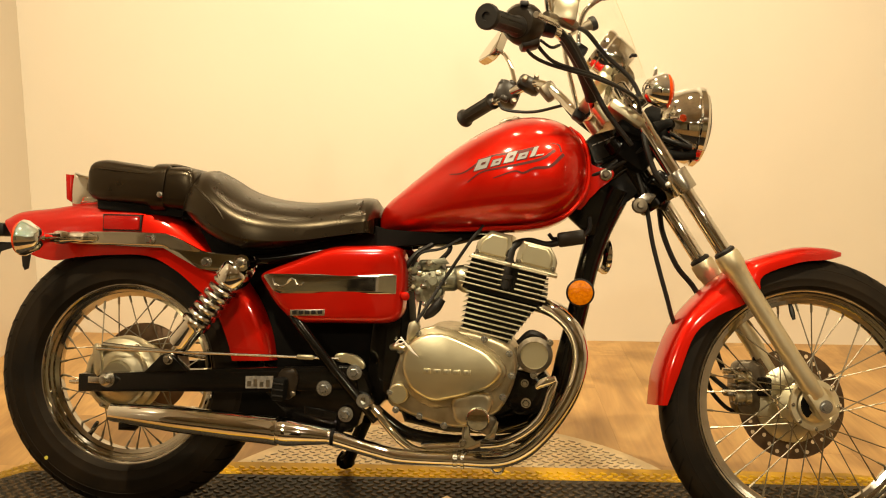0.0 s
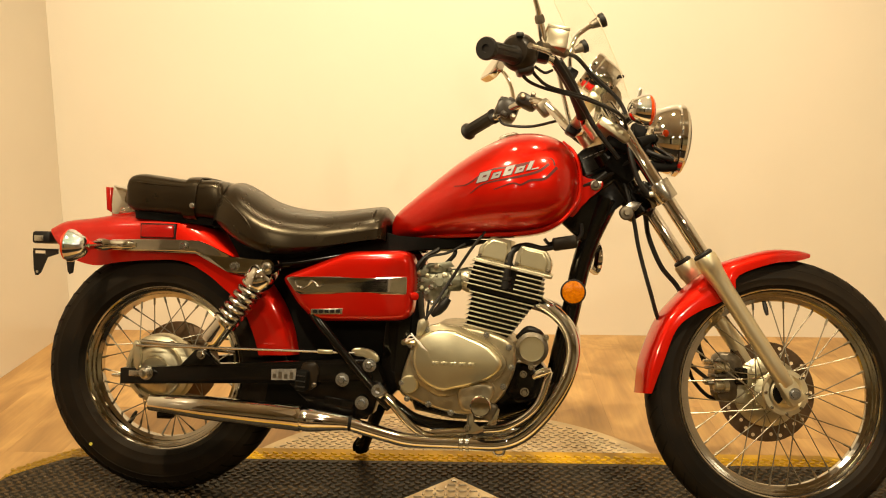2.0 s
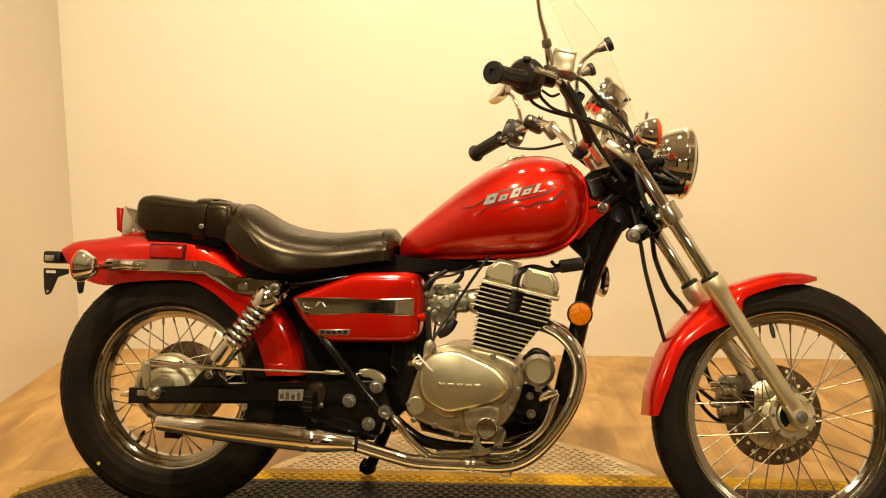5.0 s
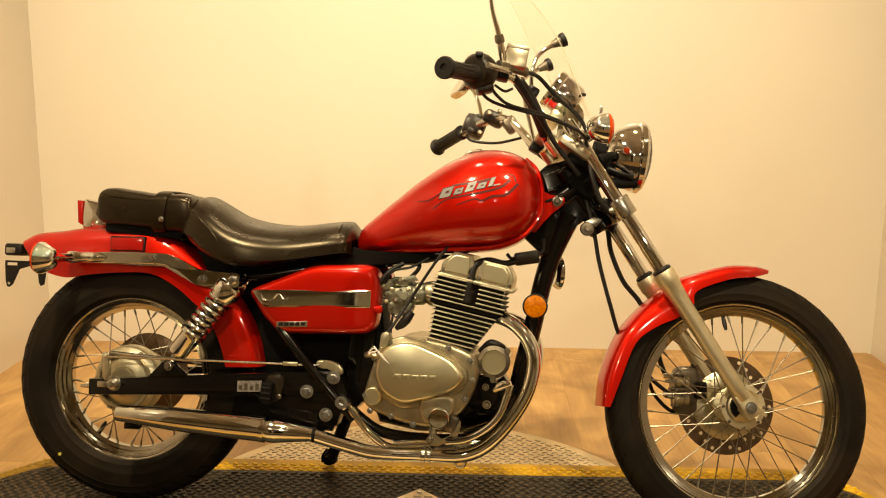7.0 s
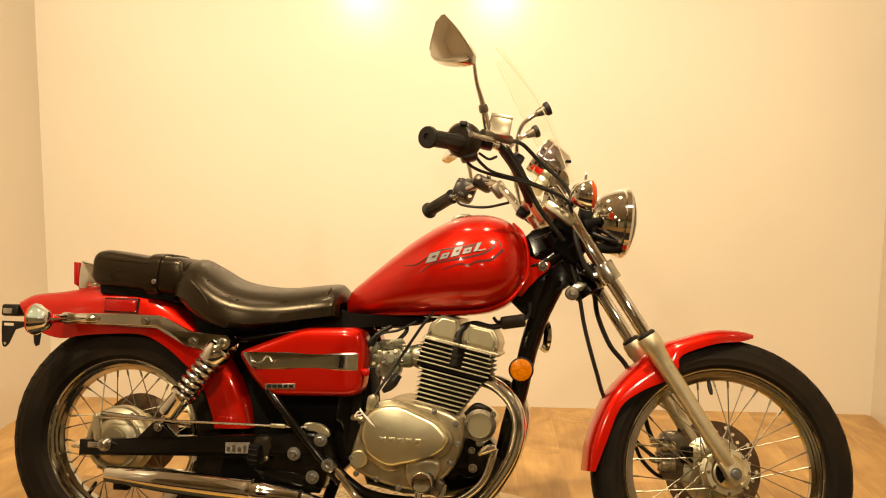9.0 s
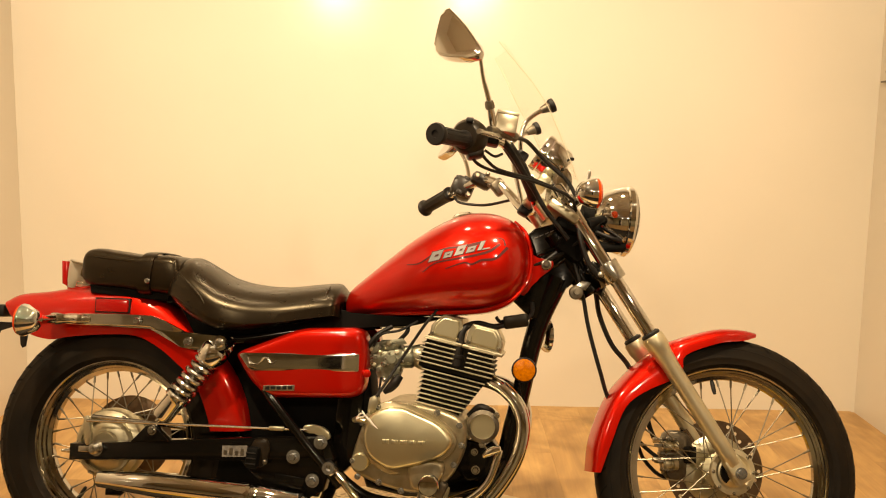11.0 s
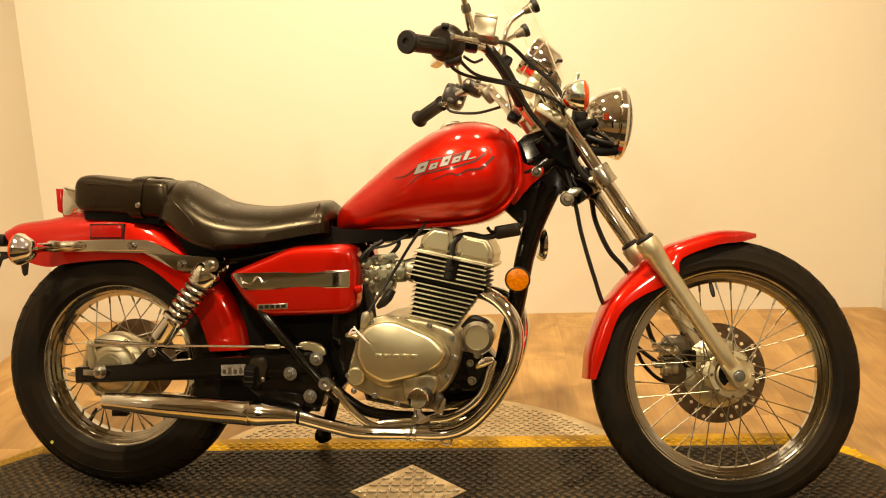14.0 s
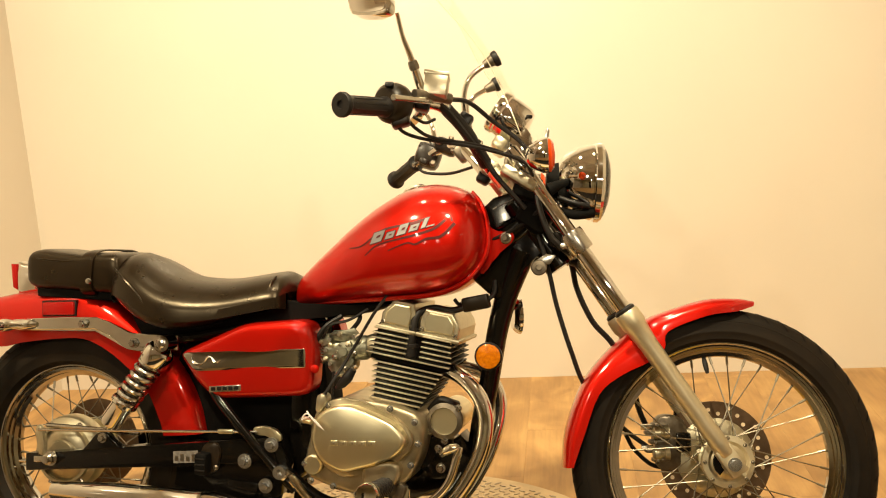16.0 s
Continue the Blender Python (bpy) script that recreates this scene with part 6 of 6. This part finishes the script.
# wind screen with its arms
rows_ = []
NEAR = [(0.143, 1.213), (0.181, 1.168), (0.220, 1.122), (0.256, 1.066), (0.292, 0.985), (0.322, 0.905)]
FAR = [(0.168, 1.288), (0.196, 1.236), (0.226, 1.172), (0.258, 1.116), (0.294, 1.045), (0.325, 0.975)]
for (xa, za), (xb, zb) in zip(NEAR, FAR):
    row = []
    for k in range(13):
        t = k / 12
        arch = 1 - (2 * t - 1) ** 2
        row.append((xa + (xb - xa) * t + 0.022 * arch, -0.19 + 0.29 * t, za + (zb - za) * t + 0.008 * arch))
    rows_.append(row)
dense = [spline([r[k] for r in rows_], 5) for k in range(13)]
rows_ = [[dense[k][j] for k in range(13)] for j in range(len(dense[0]))]
bm = bmesh.new()
skin(bm, rows_, closed=False)
bmesh.ops.recalc_face_normals(bm, faces=bm.faces)
bmesh.ops.solidify(bm, geom=bm.faces[:], thickness=0.003)
wind = part("windscreen", bm, SCREEN, bike, "clear curved acrylic windscreen", STEER)
wind.visible_shadow = False
for k in (0, 12):
    part("screen_edge", tube([rows_[j][k] for j in range(0, len(rows_), 2)], 0.0009, 6, 3), EDGE, wind, "", STEER)
for s, inb, up_ in ((-1, 0.0, 0.0), (1, 0.085, 0.010)):
    arm_ = part("screen_arm", tube([(0.206 + inb * 0.35, s * (0.118 - inb), 0.985 - inb), (0.206, s * (0.125 - inb), 1.020 + up_), (0.216, s * (0.132 - inb), 1.052 + up_), (0.240, s * (0.140 - inb), 1.072 + up_), (0.262, s * (0.146 - inb), 1.082 + up_)], 0.0052, 10), CHROME, bike, "chrome windscreen arm with a black knob", STEER)
    part("cone", lathe([(0.0, 0.0), (0.0075, 0.0), (0.0125, 0.022), (0.0, 0.022)], (0.246, s * (0.143 - inb), 1.076 + up_), (0.86, s * 0.08, 0.45), 18), DARKCAST, arm_, "dull metal cone", STEER)
    part("knob", lathe([(0.0, 0.0205), (0.0135, 0.0205), (0.0160, 0.024), (0.0160, 0.032), (0.011, 0.0335), (0.0, 0.0335)], (0.246, s * (0.143 - inb), 1.076 + up_), (0.86, s * 0.08, 0.45), 18), RUBBER, arm_, "black rubber knob", STEER)
    part("arm_clamp", block(0.207 + inb * 0.4, s * (0.117 - inb), 0.972 - inb, 0.028, 0.030, 0.030, 0.006, turn=30), PLASTIC, arm_, "", STEER)

# cables at the bars
CABLES = [([(0.084, -0.247, 0.942), (0.096, -0.240, 0.922), (0.137, -0.212, 0.913), (0.237, -0.165, 0.905), (0.318, -0.120, 0.888), (0.340, -0.09, 0.865)], 0.0035, "throttle_cable"),
          ([(0.104, -0.242, 0.945), (0.122, -0.230, 0.928), (0.152, -0.210, 0.916), (0.237, -0.160, 0.911), (0.316, -0.115, 0.893)], 0.0035, "throttle_cable"),
          ([(0.182, -0.205, 0.992), (0.217, -0.152, 0.999), (0.262, -0.110, 0.972), (0.318, -0.09, 0.932), (0.345, -0.08, 0.890)], 0.0047, "brake_hose"),
          ([(0.158, -0.178, 0.990), (0.180, -0.160, 0.972), (0.212, -0.132, 0.936), (0.244, -0.106, 0.898), (0.272, -0.095, 0.858), (0.325, -0.08, 0.80)], [0.0082, 0.008, 0.0072, 0.006, 0.0055, 0.005], "wiring_loom"),
          ([(0.114, -0.232, 0.952), (0.136, -0.224, 0.942), (0.154, -0.21, 0.952)], 0.003, "switch_wire"),
          ([(0.085, 0.21, 0.955), (0.10, 0.20, 0.935), (0.16, 0.17, 0.925), (0.22, 0.12, 0.93)], 0.0035, "clutch_wire"),
          ([(0.205, 0.12, 0.955), (0.24, 0.10, 0.90), (0.29, 0.07, 0.85)], 0.005, "wiring_loom")]
for pts_, r, nm in CABLES:
    part(nm, tube(pts_, r, 8), RUBBER, bike, "black cable at the handlebar", STEER)
part("speedometer_cable", tube([(0.330, -0.02, 0.820), (0.355, -0.03, 0.740), (0.372, -0.03, 0.673), (0.386, -0.025, 0.607), (0.414, -0.02, 0.513), (0.445, 0.0, 0.44), (0.52, 0.045, 0.36), (0.60, 0.055, 0.30)], 0.0048, 8), RUBBER, bike, "black speedometer cable", STEER)
part("front_brake_hose", tube([(0.360, 0.03, 0.800), (0.405, 0.05, 0.745), (0.425, 0.075, 0.700), (0.436, 0.082, 0.649), (0.467, 0.085, 0.581), (0.510, 0.088, 0.530), (0.545, 0.090, 0.450), (0.560, 0.092, 0.395), (0.572, 0.092, 0.365)], 0.0060, 8), RUBBER, bike, "black front brake hose", STEER)
part("hose_joint", tube([(0.418, 0.07, 0.715), (0.440, 0.06, 0.705)], 0.013, 10, 2), PLASTIC, bike, "black hose guide", STEER)
part("loop_hose", tube([(0.345, -0.07, 0.860), (0.352, -0.085, 0.800), (0.372, -0.085, 0.745), (0.398, -0.08, 0.718)], 0.0062, 8), RUBBER, bike, "black hose beside the fork", STEER)
part("caliper_hose", tube([(0.528, 0.07, 0.345), (0.545, 0.08, 0.315), (0.580, 0.085, 0.283), (0.615, 0.085, 0.275)], 0.0045, 8), RUBBER, bike, "black hose at the caliper", STEER)
horn = part("horn", lathe([(0.0, 0.012), (0.006, 0.012), (0.007, 0.007), (0.014, 0.006), (0.016, 0.003), (0.016, 0.0), (0.0, -0.004)], (0.350, -0.050, 0.684), (0, -1, 0), 24), DARKCAST, bike, "small round silver horn", STEER)
part("horn_bracket", plate([(0.335, 0.692), (0.365, 0.712), (0.385, 0.708), (0.372, 0.690)], -0.052, -0.044, 0.001), STEEL, horn, "", STEER)

left_horn = part("horn", lathe([(0.0, -0.014), (0.030, -0.012), (0.036, -0.006), (0.040, 0.0), (0.040, 0.005), (0.034, 0.007), (0.0, 0.004)], (0.296, 0.060, 0.588), (0.94, 0.34, 0), 30), CHROME, bike, "round chrome horn behind the downtube")
part("horn_stay", tube([(0.288, 0.050, 0.600), (0.282, 0.030, 0.625), (0.285, 0.010, 0.645)], 0.005, 8), BLACK, left_horn)

# front brake caliper
cal = part("brake_caliper", plate(rounded([(0.590, 0.378), (0.620, 0.386), (0.646, 0.372), (0.652, 0.330), (0.644, 0.288), (0.616, 0.272), (0.590, 0.282), (0.584, 0.330)], 3), 0.050, 0.100, 0.008), DARKCAST, bike, "dark cast brake caliper on the front disc", STEER)
for z, w in ((0.366, 0.034), (0.350, 0.048), (0.332, 0.040), (0.314, 0.048), (0.296, 0.034)):
    part("rib", block(0.600 - w / 2 + 0.012, 0.056, z, w, 0.030, 0.0085, 0.003), DARKCAST, cal, "", STEER)
    part("rib_bolt", lathe([(0.0045, 0), (0.0045, 0.004), (0.003, 0.006), (0, 0.006)], (0.606 - w * 0.55, 0.041, z), (0, -1, 0), 8), STEEL, cal, "", STEER)
for z in (0.350, 0.308):
    part("piston", lathe([(0.0, -0.006), (0.012, -0.006), (0.012, 0.004), (0.009, 0.006), (0.009, 0.010), (0.0125, 0.012), (0.0125, 0.024), (0.008, 0.028), (0.0, 0.028)], (0.606, 0.042, z), (-1, 0, 0), 14), CAST, cal, "", STEER)
    part("pin", tube([(0.556, 0.05, z + 0.012), (0.580, 0.05, z + 0.012)], 0.006, 8, 2), STEEL, cal, "", STEER)
part("slot", block(0.640, 0.038, 0.332, 0.030, 0.012, 0.040, 0.006), BLACK, cal, "", STEER)
part("carrier", plate([(0.628, 0.395), (0.660, 0.400), (0.672, 0.370), (0.650, 0.280), (0.625, 0.285)], 0.068, 0.080, 0.003), BLACK, cal, "", STEER)

# ---- floor planks ----
PW, PL = 0.152, 0.92
bm = bmesh.new()
bmesh.ops.create_cube(bm, size=1.0)
bm.transform(Matrix.Diagonal((PW - 0.0002, PL - 0.0002, 0.008, 1)))
bmesh.ops.bevel(bm, geom=[e for e in bm.edges if all(v.co.z > 0 for v in e.verts)], offset=0.0003, segments=1, affect="EDGES")
plank_mesh = None
rng = random.Random(5)
col = 0
x = XL + PW / 2
while x - PW / 2 < XR - 0.02:
    y = YB - PL / 2 - 0.0 + (col * 0.37 % 1.0) * PL
    while y + PL / 2 > -0.30:
        lo, hi = max(y - PL / 2, -0.30), min(y + PL / 2, YB)
        if hi - lo > 0.05:
            if plank_mesh is None:
                ob = part("plank", bm, WOOD, floor)
                plank_mesh = ob.data
            else:
                ob = new("plank", plank_mesh)
                ob.parent = floor
            wcut = min(x + PW / 2, XR) - (x - PW / 2)
            ob.matrix_basis = Matrix.Translation((x - PW / 2 + wcut / 2, (lo + hi) / 2, FLOOR - 0.004)) @ Matrix.Diagonal((wcut / PW, (hi - lo) / PL, 1, 1))
        y -= PL
    x += PW
    col += 1
